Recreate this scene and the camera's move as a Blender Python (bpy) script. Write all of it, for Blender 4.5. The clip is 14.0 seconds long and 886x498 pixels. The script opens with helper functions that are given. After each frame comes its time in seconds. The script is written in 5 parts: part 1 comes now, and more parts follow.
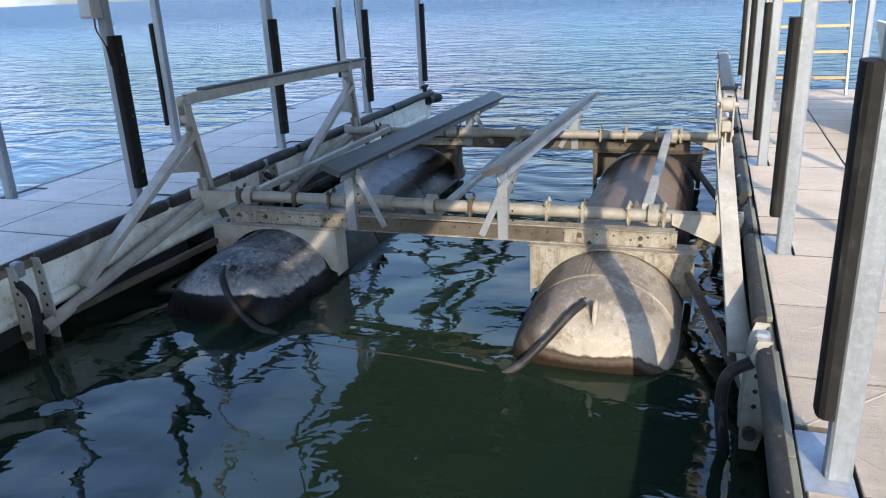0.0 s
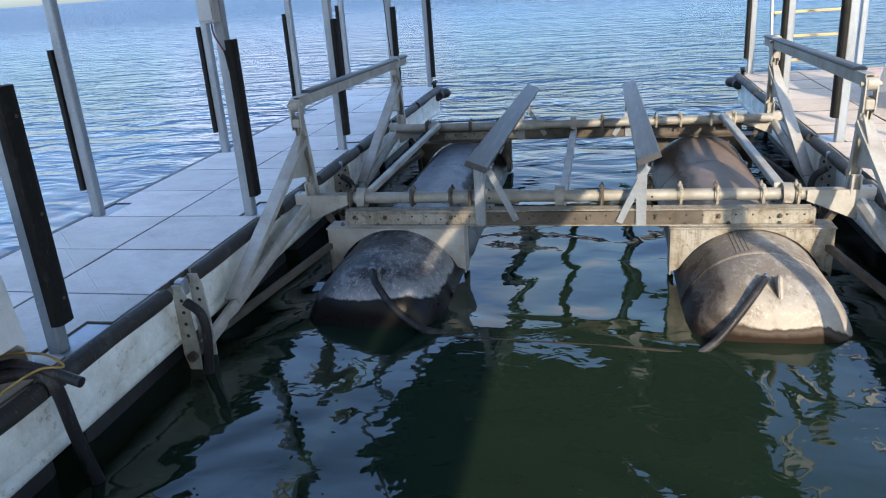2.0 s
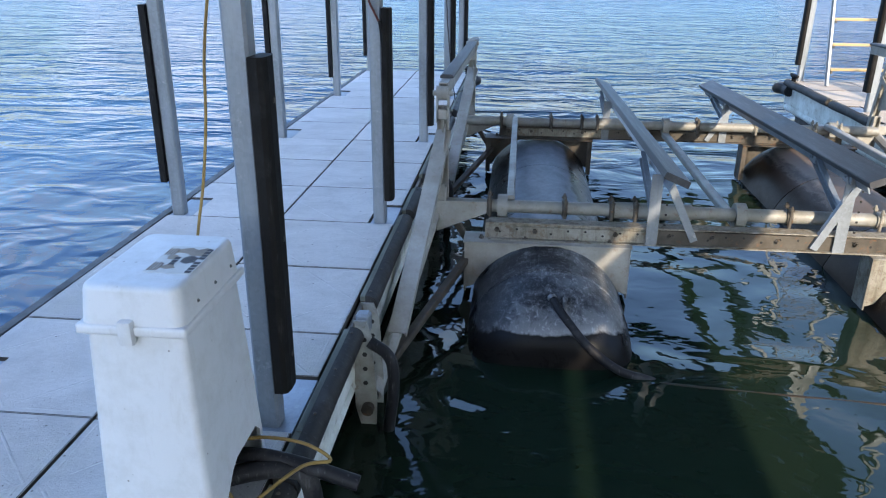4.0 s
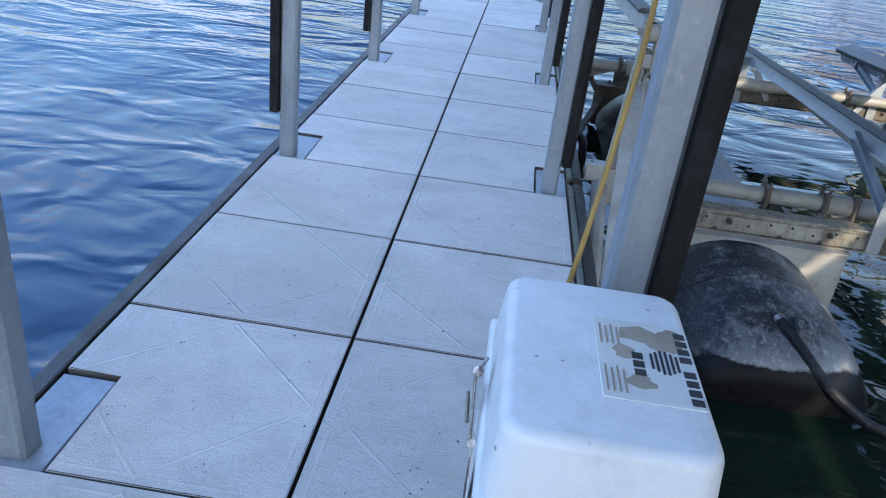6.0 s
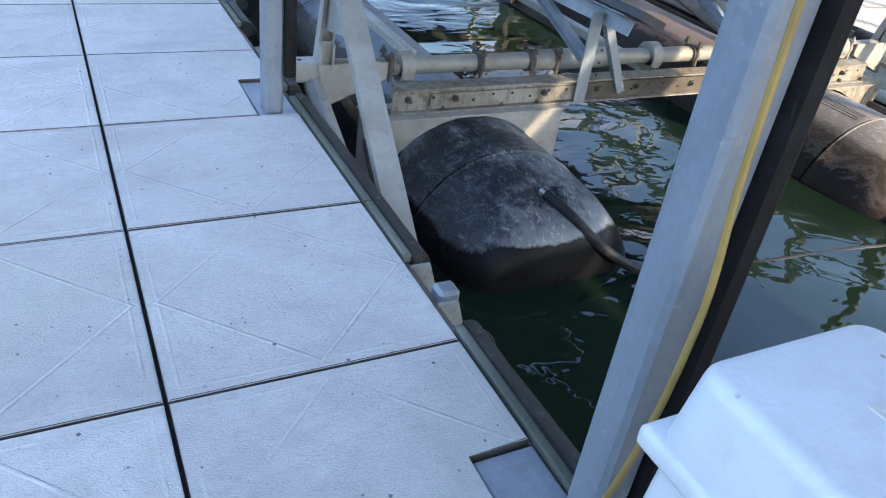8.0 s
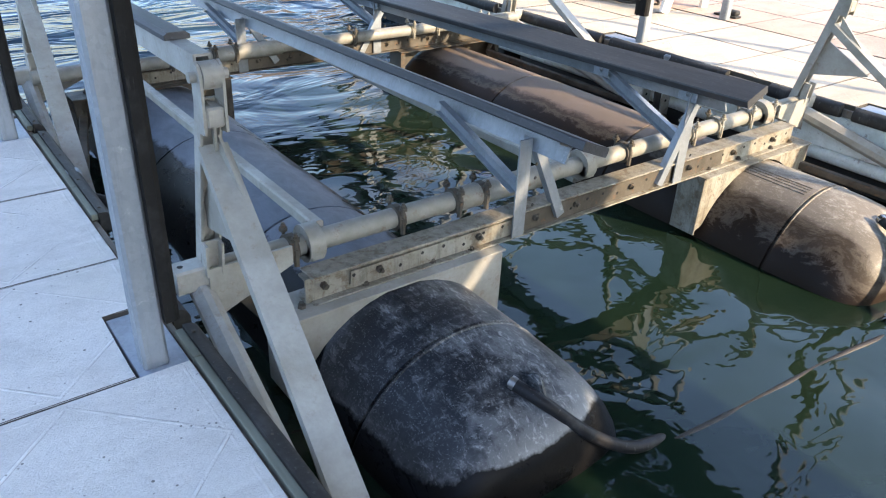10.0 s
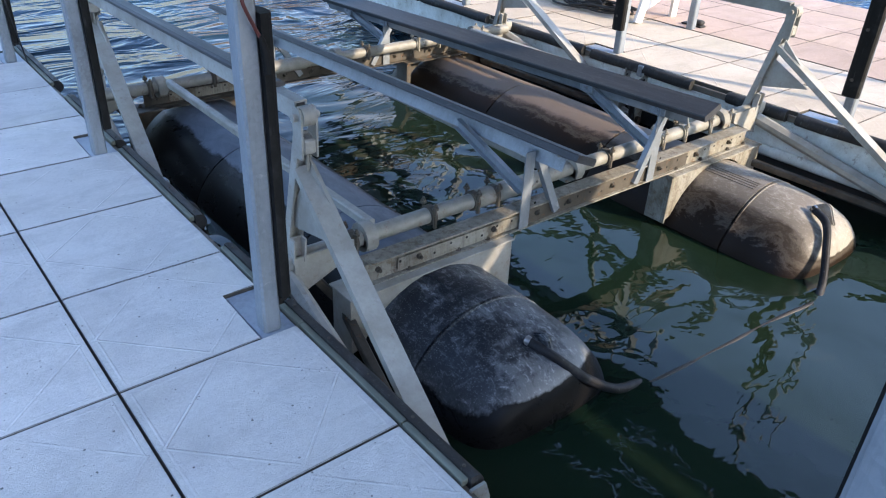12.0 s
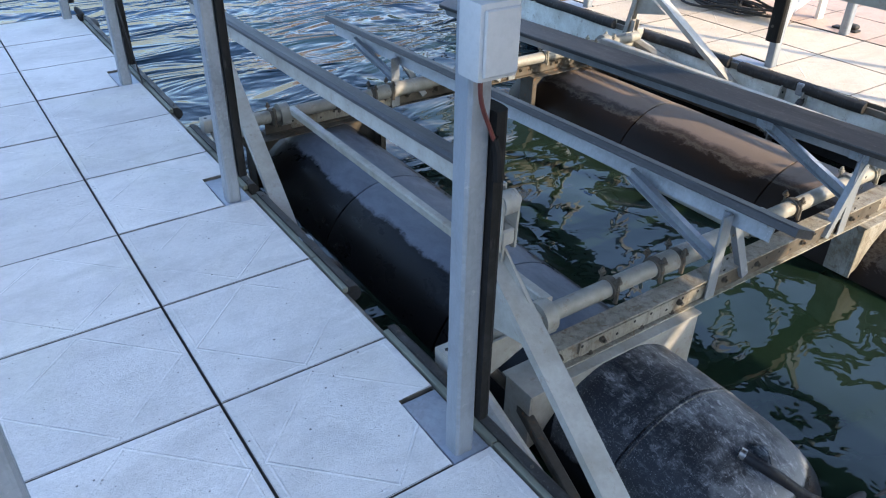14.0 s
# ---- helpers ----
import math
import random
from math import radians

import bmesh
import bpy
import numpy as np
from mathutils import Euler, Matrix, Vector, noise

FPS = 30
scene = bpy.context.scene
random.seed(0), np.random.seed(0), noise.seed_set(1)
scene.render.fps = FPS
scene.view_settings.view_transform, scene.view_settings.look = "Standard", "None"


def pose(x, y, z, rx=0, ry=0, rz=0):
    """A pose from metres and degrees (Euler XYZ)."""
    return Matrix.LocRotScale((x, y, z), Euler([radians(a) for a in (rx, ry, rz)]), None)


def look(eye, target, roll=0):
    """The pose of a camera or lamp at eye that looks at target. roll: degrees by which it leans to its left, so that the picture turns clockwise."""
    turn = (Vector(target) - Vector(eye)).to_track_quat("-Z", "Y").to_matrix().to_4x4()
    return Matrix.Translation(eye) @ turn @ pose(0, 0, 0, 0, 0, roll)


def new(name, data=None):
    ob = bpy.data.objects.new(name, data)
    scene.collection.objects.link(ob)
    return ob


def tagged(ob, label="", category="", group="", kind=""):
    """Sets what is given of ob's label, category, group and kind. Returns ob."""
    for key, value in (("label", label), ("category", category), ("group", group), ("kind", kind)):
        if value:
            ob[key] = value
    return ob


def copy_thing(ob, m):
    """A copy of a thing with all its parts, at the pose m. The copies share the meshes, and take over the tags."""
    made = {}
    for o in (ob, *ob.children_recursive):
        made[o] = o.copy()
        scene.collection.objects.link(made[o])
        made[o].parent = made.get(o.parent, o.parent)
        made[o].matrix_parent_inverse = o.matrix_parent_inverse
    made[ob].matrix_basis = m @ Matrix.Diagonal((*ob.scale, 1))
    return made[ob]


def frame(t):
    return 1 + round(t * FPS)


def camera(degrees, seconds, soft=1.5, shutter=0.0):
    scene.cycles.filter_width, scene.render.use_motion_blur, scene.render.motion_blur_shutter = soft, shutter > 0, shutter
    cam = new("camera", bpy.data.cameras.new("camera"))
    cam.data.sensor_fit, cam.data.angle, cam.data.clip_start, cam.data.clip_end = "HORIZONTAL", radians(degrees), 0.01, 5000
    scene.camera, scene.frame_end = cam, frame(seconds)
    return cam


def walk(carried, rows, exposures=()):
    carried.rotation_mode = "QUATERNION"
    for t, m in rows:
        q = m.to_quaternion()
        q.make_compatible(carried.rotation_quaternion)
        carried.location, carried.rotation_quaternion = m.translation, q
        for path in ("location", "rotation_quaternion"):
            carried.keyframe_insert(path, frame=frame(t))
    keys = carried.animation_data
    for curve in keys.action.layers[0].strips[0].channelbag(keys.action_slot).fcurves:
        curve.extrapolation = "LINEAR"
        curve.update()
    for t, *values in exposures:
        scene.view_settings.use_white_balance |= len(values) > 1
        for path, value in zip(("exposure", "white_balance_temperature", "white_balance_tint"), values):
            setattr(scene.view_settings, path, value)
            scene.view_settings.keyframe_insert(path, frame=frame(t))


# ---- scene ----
cam = camera(61, 14.0, 1.15)
PATH = [
    (0, 4.2425, -3.2039, 1.5748, 70.710, 2.566, 18.765),
    (0.5, 3.9289, -3.3028, 1.6127, 70.245, 2.561, 16.851),
    (1, 3.5933, -3.4209, 1.6335, 69.908, 3.125, 15.126),
    (1.5, 3.1481, -3.5094, 1.6640, 69.880, 3.664, 13.395),
    (2, 2.6303, -3.6727, 1.6607, 70.029, 3.915, 11.353),
    (2.5, 2.1256, -3.6714, 1.6679, 69.959, 3.841, 9.442),
    (2.7, 1.9158, -3.6424, 1.6642, 69.981, 3.596, 8.568),
    (5, 0.1114, -2.3972, 1.5219, 66.797, -2.923, 4.548),
    (5.5, -0.1598, -2.1769, 1.4377, 65.494, -4.845, 6.264),
    (6, -0.3914, -2.0420, 1.3950, 63.229, -6.412, 6.431),
    (6.5, -0.5744, -1.8277, 1.3808, 59.627, -7.594, 1.056),
    (7, -0.7098, -1.6547, 1.3232, 57.061, -7.919, -8.693),
    (7.5, -0.8497, -1.5430, 1.3137, 55.783, -7.911, -18.502),
    (8, -0.8716, -1.3373, 1.3029, 56.983, -7.104, -25.519),
    (8.5, -0.7833, -1.0118, 1.3752, 58.971, -5.302, -29.998),
    (9, -0.6698, -0.6627, 1.3873, 61.240, -3.260, -33.735),
    (9.2, -0.5970, -0.5637, 1.4429, 61.104, -3.226, -34.832),
    (11.3, -0.5470, -0.4300, 1.5690, 61.000, -1.400, -39.000),
    (11.5, -1.0400, -0.7900, 1.8500, 61.740, -3.000, -40.600),
    (12, -1.2350, -0.9000, 1.9600, 59.730, -2.460, -38.700),
    (12.5, -1.2600, -0.9300, 2.0500, 58.800, -2.700, -38.200),
    (13, -1.3200, -0.8800, 2.0800, 59.900, -1.700, -36.800),
    (13.5, -1.3000, -0.5150, 2.1300, 57.900, -0.950, -36.000),
    (14, -1.2980, 0.0060, 2.1250, 57.600, -0.960, -34.350),
]
walk(cam, [(t, pose(*p)) for t, *p in PATH], exposures=[(0.0, 1.60, 6350, 12), (2.7, 1.72, 6300, 12), (5.0, 1.76, 6200, 12), (6.5, 1.82, 6250, 12), (8.4, 2.22, 6800, 12), (9.0, 2.24, 6950, 12), (11.5, 2.36, 7200, 13), (12.0, 1.86, 6400, 13), (12.5, 1.90, 6400, 12), (14.0, 2.02, 6750, 12)])

# ---- light ----
SUN_UP, SUN_TURN = 25.0, 157.0
world = bpy.data.worlds.new("world")
scene.world = world
world.use_nodes = True
wn = world.node_tree.nodes
sky = wn.new("ShaderNodeTexSky")
sky.sky_type = "NISHITA"
sky.sun_disc = False
sky.sun_elevation, sky.sun_rotation = radians(SUN_UP), radians(SUN_TURN)
sky.air_density, sky.dust_density, sky.ozone_density = 1.0, 2.2, 3.5
wn["Background"].inputs["Strength"].default_value = 0.175
# a clear sky with little haze along the horizon
even = wn.new("ShaderNodeMix")
even.data_type, even.blend_type = "RGBA", "DARKEN"
even.inputs[0].default_value = 1.0
# the haze glows towards the sun and stays deep blue away from it
toward = wn.new("ShaderNodeVectorMath")
toward.operation = "DOT_PRODUCT"
toward.inputs[1].default_value = (math.sin(radians(SUN_TURN)) * math.cos(radians(SUN_UP)), math.cos(radians(SUN_TURN)) * math.cos(radians(SUN_UP)), math.sin(radians(SUN_UP)))
glow = wn.new("ShaderNodeMapRange")
glow.interpolation_type = "SMOOTHSTEP"
glow.inputs[1].default_value, glow.inputs[2].default_value = -0.15, 0.75
cap = wn.new("ShaderNodeMix")
cap.data_type = "RGBA"
cap.inputs[6].default_value = (1.50, 2.56, 3.86, 1)
cap.inputs[7].default_value = (6.0, 6.6, 6.8, 1)
world.node_tree.links.new(sky.outputs["Color"], even.inputs[6])
way = wn.new("ShaderNodeTexCoord")
world.node_tree.links.new(way.outputs["Generated"], toward.inputs[0])
world.node_tree.links.new(toward.outputs["Value"], glow.inputs[0])
world.node_tree.links.new(glow.outputs[0], cap.inputs[0])
world.node_tree.links.new(cap.outputs[2], even.inputs[7])
flat = wn.new("ShaderNodeMapping")
flat.inputs["Scale"].default_value = (1.0, 1.0, 2.2)
puffs = wn.new("ShaderNodeTexNoise")
puffs.inputs["Scale"].default_value, puffs.inputs["Detail"].default_value, puffs.inputs["Roughness"].default_value = 3.2, 4.0, 0.5
thin = wn.new("ShaderNodeMapRange")
thin.inputs[1].default_value, thin.inputs[2].default_value, thin.inputs[4].default_value = 0.515, 0.585, 0.85
cloud = wn.new("ShaderNodeMix")
cloud.data_type = "RGBA"
cloud.inputs[7].default_value = (2.35, 2.60, 3.25, 1)
link = world.node_tree.links.new
link(way.outputs["Generated"], flat.inputs["Vector"])
link(flat.outputs[0], puffs.inputs["Vector"])
link(puffs.outputs["Fac"], thin.inputs[0])
high = wn.new("ShaderNodeSeparateXYZ")
low = wn.new("ShaderNodeMapRange")
low.inputs[1].default_value, low.inputs[2].default_value = 0.46, 0.28
banks = wn.new("ShaderNodeMath")
banks.operation = "MULTIPLY"
link(way.outputs["Generated"], high.inputs[0])
link(high.outputs[2], low.inputs[0])
link(thin.outputs[0], banks.inputs[0])
link(low.outputs[0], banks.inputs[1])
link(banks.outputs[0], cloud.inputs[0])
# brighter overhead, where thin veils catch the light
rise = wn.new("ShaderNodeMapRange")
rise.interpolation_type = "SMOOTHSTEP"
rise.inputs[1].default_value, rise.inputs[2].default_value = 0.28, 0.62
rise.inputs[3].default_value, rise.inputs[4].default_value = 1.0, 1.5
veil = wn.new("ShaderNodeVectorMath")
veil.operation = "SCALE"
link(high.outputs[2], rise.inputs[0])
link(even.outputs[2], veil.inputs[0])
link(rise.outputs[0], veil.inputs["Scale"])
link(veil.outputs[0], cloud.inputs[6])
link(cloud.outputs[2], wn["Background"].inputs["Color"])

sun_data = bpy.data.lights.new("sun", "SUN")
sun_data.energy, sun_data.angle, sun_data.color = 2.5, radians(0.5), (1.0, 0.83, 0.61)
sun = new("sun", sun_data)
_s = Vector((math.sin(radians(SUN_TURN)) * math.cos(radians(SUN_UP)),
             math.cos(radians(SUN_TURN)) * math.cos(radians(SUN_UP)), math.sin(radians(SUN_UP))))
sun.matrix_basis = look(_s * 60, (0, 0, 0))


# ---- materials ----
class Nodes:
    """A small wrapper to write node trees in few lines."""

    def __init__(self, name):
        self.mat = bpy.data.materials.new(name)
        self.mat.use_nodes = True
        self.t = self.mat.node_tree
        self.bsdf = self.t.nodes["Principled BSDF"]

    def node(self, kind, **inputs):
        n = self.t.nodes.new("ShaderNode" + kind)
        for key, value in inputs.items():
            self.put(n.inputs[key.replace("_", " ")], value)
        return n

    def put(self, socket, value):
        if isinstance(value, bpy.types.NodeSocket):
            self.t.links.new(value, socket)
        else:
            socket.default_value = value

    def math(self, op, a, b=0.0, c=0.0, clamp=False):
        n = self.t.nodes.new("ShaderNodeMath")
        n.operation, n.use_clamp = op, clamp
        for i, v in enumerate((a, b, c)):
            self.put(n.inputs[i], v)
        return n.outputs[0]

    def coords(self, kind="Object", scale=(1, 1, 1)):
        n = self.t.nodes.new("ShaderNodeTexCoord")
        m = self.node("Mapping", Vector=n.outputs[kind])
        m.inputs["Scale"].default_value = scale
        return m.outputs[0]

    def place(self, scale=(1, 1, 1)):
        g = self.t.nodes.new("ShaderNodeNewGeometry")
        m = self.node("Mapping", Vector=g.outputs["Position"])
        m.inputs["Scale"].default_value = scale
        return m.outputs[0]

    def noise(self, vector, scale, detail=4.0, rough=0.55, distort=0.0):
        return self.node("TexNoise", Vector=vector, Scale=scale, Detail=detail, Roughness=rough, Distortion=distort).outputs["Fac"]

    def ramp(self, fac, stops):
        n = self.t.nodes.new("ShaderNodeValToRGB")
        e = n.color_ramp.elements
        while len(e) < len(stops):
            e.new(0.5)
        for el, (pos, col) in zip(e, stops):
            el.position = pos
            el.color = (*col, 1) if len(col) == 3 else col
        self.put(n.inputs[0], fac)
        return n.outputs[0]

    def mix(self, fac, a, b, mode="MIX"):
        n = self.t.nodes.new("ShaderNodeMix")
        n.data_type, n.blend_type = "RGBA", mode
        for socket, v in ((n.inputs[0], fac), (n.inputs[6], a), (n.inputs[7], b)):
            if isinstance(v, tuple) and len(v) == 3:
                v = (*v, 1)
            self.put(socket, v)
        return n.outputs[2]

    def range(self, v, a, b, c=0.0, d=1.0):
        n = self.node("MapRange")
        for i, x in enumerate((v, a, b, c, d)):
            self.put(n.inputs[i], x)
        return n.outputs[0]

    def finish(self, colour, rough=0.5, metal=0.0, height=None, depth=0.01, spec=0.5):
        self.put(self.bsdf.inputs["Base Color"], (*colour, 1) if isinstance(colour, tuple) and len(colour) == 3 else colour)
        self.put(self.bsdf.inputs["Roughness"], rough)
        self.put(self.bsdf.inputs["Metallic"], metal)
        self.bsdf.inputs["Specular IOR Level"].default_value = spec
        if height is not None:
            b = self.node("Bump", Height=height)
            b.inputs["Strength"].default_value = 1.0
            b.inputs["Distance"].default_value = depth
            self.t.links.new(b.outputs[0], self.bsdf.inputs["Normal"])
        return self.mat


def tile_material(name, base, stain):
    """Cast concrete paver with a worn pressed diamond and a border line."""
    m = Nodes(name)
    v = m.coords()
    xyz = m.node("SeparateXYZ", Vector=v)
    ax, ay = m.math("ABSOLUTE", xyz.outputs[0]), m.math("ABSOLUTE", xyz.outputs[1])
    dia = m.math("ABSOLUTE", m.math("SUBTRACT", m.math("ADD", ax, ay), 0.352))
    line = m.math("SUBTRACT", 1.0, m.range(dia, 0.003, 0.011))
    ridge_shadow = m.math("SUBTRACT", 1.0, m.range(m.math("ABSOLUTE", m.math("SUBTRACT", dia, 0.009)), 0.0008, 0.0030))
    rim = m.math("ABSOLUTE", m.math("SUBTRACT", m.math("MAXIMUM", ax, ay), 0.345))
    rim = m.math("MULTIPLY", m.math("SUBTRACT", 1.0, m.range(rim, 0.002, 0.006)), 0.5)
    info = m.t.nodes.new("ShaderNodeObjectInfo")
    w = m.place()
    worn = m.range(m.noise(w, 2.1, 6, 0.72), 0.40, 0.57)
    line = m.math("MULTIPLY", m.math("MAXIMUM", line, rim), worn)
    grain, mid, big = m.noise(m.place((1, 1.9, 1)), 150, 3, 0.6), m.noise(m.place((1, 1.7, 1)), 26, 6, 0.72), m.noise(w, 1.7, 4, 0.6)
    col = m.mix(m.range(big, 0.35, 0.7), base, stain)
    col = m.mix(m.math("MULTIPLY", m.range(mid, 0.42, 0.72), 0.34), col, tuple(c * 0.72 for c in base))
    # Ridge's bright top and shadowed flanks are put into the colour.
    col = m.mix(m.math("MULTIPLY", line, 0.8), col, tuple(min(1, c * 1.25) for c in base))
    ridge_shadow = m.math("MULTIPLY", ridge_shadow, worn)
    col = m.mix(m.math("MULTIPLY", ridge_shadow, 0.62), col, tuple(c * 0.42 for c in base))
    col = m.mix(m.math("MULTIPLY", m.range(grain, 0.54, 0.74), 0.34), col, tuple(c * 0.5 for c in base))
    col = m.mix(m.math("MULTIPLY", m.range(grain, 0.48, 0.30), 0.35), col, tuple(min(1, c * 1.15) for c in base))
    grit = m.noise(w, 62, 6, 0.82)
    col = m.mix(m.math("MULTIPLY", m.range(grit, 0.50, 0.62), m.range(m.noise(w, 1.3, 4, 0.6), 0.35, 0.65, 0.05, 0.34)), col, tuple(c * 0.45 for c in base))
    # Dimness towards the walkway put into the colour, broken up by noise.
    near_shade = m.node("SeparateXYZ", Vector=w)
    near_shade = m.math("MULTIPLY", m.range(near_shade.outputs[1], 1.5, -1.2), m.range(m.noise(w, 3.0, 6, 0.75), 0.30, 0.62, 0.25, 1.0))
    col = m.mix(m.math("MULTIPLY", near_shade, 0.52), col, tuple(c * 0.42 for c in base))
    pits = m.node("TexVoronoi", Vector=w, Scale=36.0)
    pit = m.math("MULTIPLY", m.math("SUBTRACT", 1.0, m.range(pits.outputs["Distance"], 0.07, 0.16)), m.range(m.noise(w, 5.5, 5, 0.75), 0.53, 0.59))
    col = m.mix(m.math("MULTIPLY", pit, 0.75), col, (0.10, 0.095, 0.09))
    smear = m.noise(m.place((1.0, 2.6, 1)), 1.1, 6, 0.72, 0.8)
    col = m.mix(m.math("MULTIPLY", m.range(smear, 0.48, 0.68), 0.42), col, tuple(c * 0.55 for c in base))
    spots = m.node("TexVoronoi", Vector=w, Scale=9.0)
    sp = m.math("SUBTRACT", 1.0, m.range(spots.outputs["Distance"], 0.02, 0.06))
    sp = m.math("MULTIPLY", sp, m.range(m.noise(w, 3.1, 2), 0.5, 0.56))
    col = m.mix(m.math("MULTIPLY", sp, 0.8), col, (0.10, 0.09, 0.07))
    bits = m.node("TexVoronoi", Vector=w, Scale=19.0)
    chosen = m.math("GREATER_THAN", m.node("SeparateXYZ", Vector=bits.outputs["Color"]).outputs[0], 0.84)
    size = m.math("MULTIPLY_ADD", m.noise(w, 4.0, 2), 0.10, 0.03)
    bit = m.math("MULTIPLY", chosen, m.math("SUBTRACT", 1.0, m.range(m.math("SUBTRACT", bits.outputs["Distance"], size), 0.0, 0.025)))
    col = m.mix(m.math("MULTIPLY", bit, 0.85), col, (0.055, 0.052, 0.050))
    moss = m.noise(w, 0.8, 5, 0.6)
    col = m.mix(m.math("MULTIPLY", m.range(moss, 0.52, 0.66), 0.35), col, (base[0] * 0.78, base[1] * 0.80, base[2] * 0.66))
    blot = m.noise(w, 6.0, 7, 0.72, 0.4)
    col = m.mix(m.math("MULTIPLY", m.range(blot, 0.50, 0.66), 0.30), col, tuple(c * 0.6 for c in base))
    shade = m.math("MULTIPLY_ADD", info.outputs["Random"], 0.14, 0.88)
    col = m.mix(1.0, col, m.node("CombineColor", Red=shade, Green=shade, Blue=shade).outputs[0], "MULTIPLY")
    h = m.math("ADD", m.math("MULTIPLY", line, 0.42), m.math("SUBTRACT", m.math("MULTIPLY", m.math("ADD", m.math("MULTIPLY", grain, 0.8), m.math("MULTIPLY", mid, 1.2)), 0.46), m.math("MULTIPLY", pit, 0.5)))
    return m.finish(col, m.range(mid, 0.3, 0.7, 0.7, 0.92), 0.0, h, 0.011, 0.35)


def metal_material(name, base, dirt, metal=0.55, rough=0.48, rust=0.0):
    m = Nodes(name)
    w = m.place()
    a, b, c = m.noise(w, 4.5, 5, 0.62), m.noise(w, 55, 3), m.noise(w, 17, 6, 0.75)
    col = m.mix(m.range(a, 0.36, 0.68), base, dirt)
    col = m.mix(m.math("MULTIPLY", m.range(b, 0.4, 0.8), 0.3), col, tuple(x * 0.6 for x in base))
    if rust:
        col = m.mix(m.math("MULTIPLY", m.range(c, 0.57, 0.68), rust), col, (0.16, 0.075, 0.03))
    return m.finish(col, m.range(a, 0.3, 0.7, rough - 0.1, rough + 0.16), m.range(a, 0.35, 0.7, metal, metal * 0.5), b, 0.0015)


def lift_material(name, base, dirt):
    """Zinc under silt: brown films, drips below the bolts, rubbed pale spots."""
    m = Nodes(name)
    w = m.place()
    big, drip = m.noise(w, 4.2, 6, 0.68), m.noise(m.place((1, 1, 0.12)), 30, 6, 0.74)
    grit, fine = m.noise(w, 15, 7, 0.78, 0.5), m.noise(w, 70, 4, 0.7)
    col = m.mix(m.range(big, 0.31, 0.58), base, dirt)
    col = m.mix(m.math("MULTIPLY", m.range(drip, 0.48, 0.62), 0.6), col, tuple(c * 0.45 for c in dirt))
    col = m.mix(m.math("MULTIPLY", m.range(grit, 0.52, 0.61), 0.7), col, (0.115, 0.075, 0.042))
    col = m.mix(m.math("MULTIPLY", m.range(fine, 0.58, 0.70), 0.45), col, tuple(c * 0.40 for c in base))
    col = m.mix(m.math("MULTIPLY", m.range(grit, 0.44, 0.34), 0.35), col, tuple(c * 1.25 for c in base))
    return m.finish(col, m.range(big, 0.3, 0.7, 0.46, 0.72), m.range(big, 0.35, 0.7, 0.15, 0.06), m.math("ADD", fine, grit), 0.0016)


def galv_material(name, base, dirt):
    """Hot-dip zinc: small crystal patches, long runs and pale scrapes."""
    m = Nodes(name)
    w = m.place()
    cell = m.node("TexVoronoi", Vector=w, Scale=70.0)
    grey = m.node("RGBToBW", Color=cell.outputs["Color"]).outputs[0]
    runs, big, fine = m.noise(m.place((1, 1, 0.10)), 38, 5, 0.7), m.noise(m.place((1, 1, 0.35)), 5.0, 5, 0.65), m.noise(w, 85, 3)
    col = m.mix(m.range(big, 0.36, 0.66), base, dirt)
    col = m.mix(m.math("MULTIPLY", m.range(grey, 0.3, 0.9), 0.28), col, tuple(c * 1.35 for c in base))
    col = m.mix(m.math("MULTIPLY", m.range(runs, 0.52, 0.72), 0.40), col, tuple(c * 0.55 for c in base))
    col = m.mix(m.math("MULTIPLY", m.range(m.noise(w, 14, 7, 0.8), 0.60, 0.70), 0.5), col, (0.52, 0.53, 0.53))
    return m.finish(col, m.range(grey, 0.2, 0.8, 0.36, 0.56), m.range(big, 0.35, 0.7, 0.42, 0.22), fine, 0.0012)


def rubber_material(name, base, rough=0.5, scuff=0.35):
    m = Nodes(name)
    w = m.place()
    a, b = m.noise(w, 7, 5, 0.65), m.noise(m.place((1, 1, 0.15)), 70, 3)
    col = m.mix(m.math("MULTIPLY", m.range(a, 0.52, 0.72), scuff), base, (0.11, 0.11, 0.11))
    col = m.mix(m.math("MULTIPLY", m.range(b, 0.62, 0.75), scuff), col, (0.16, 0.16, 0.16))
    return m.finish(col, m.range(a, 0.3, 0.7, rough - 0.1, rough + 0.2), 0.0, b, 0.001, 0.15)


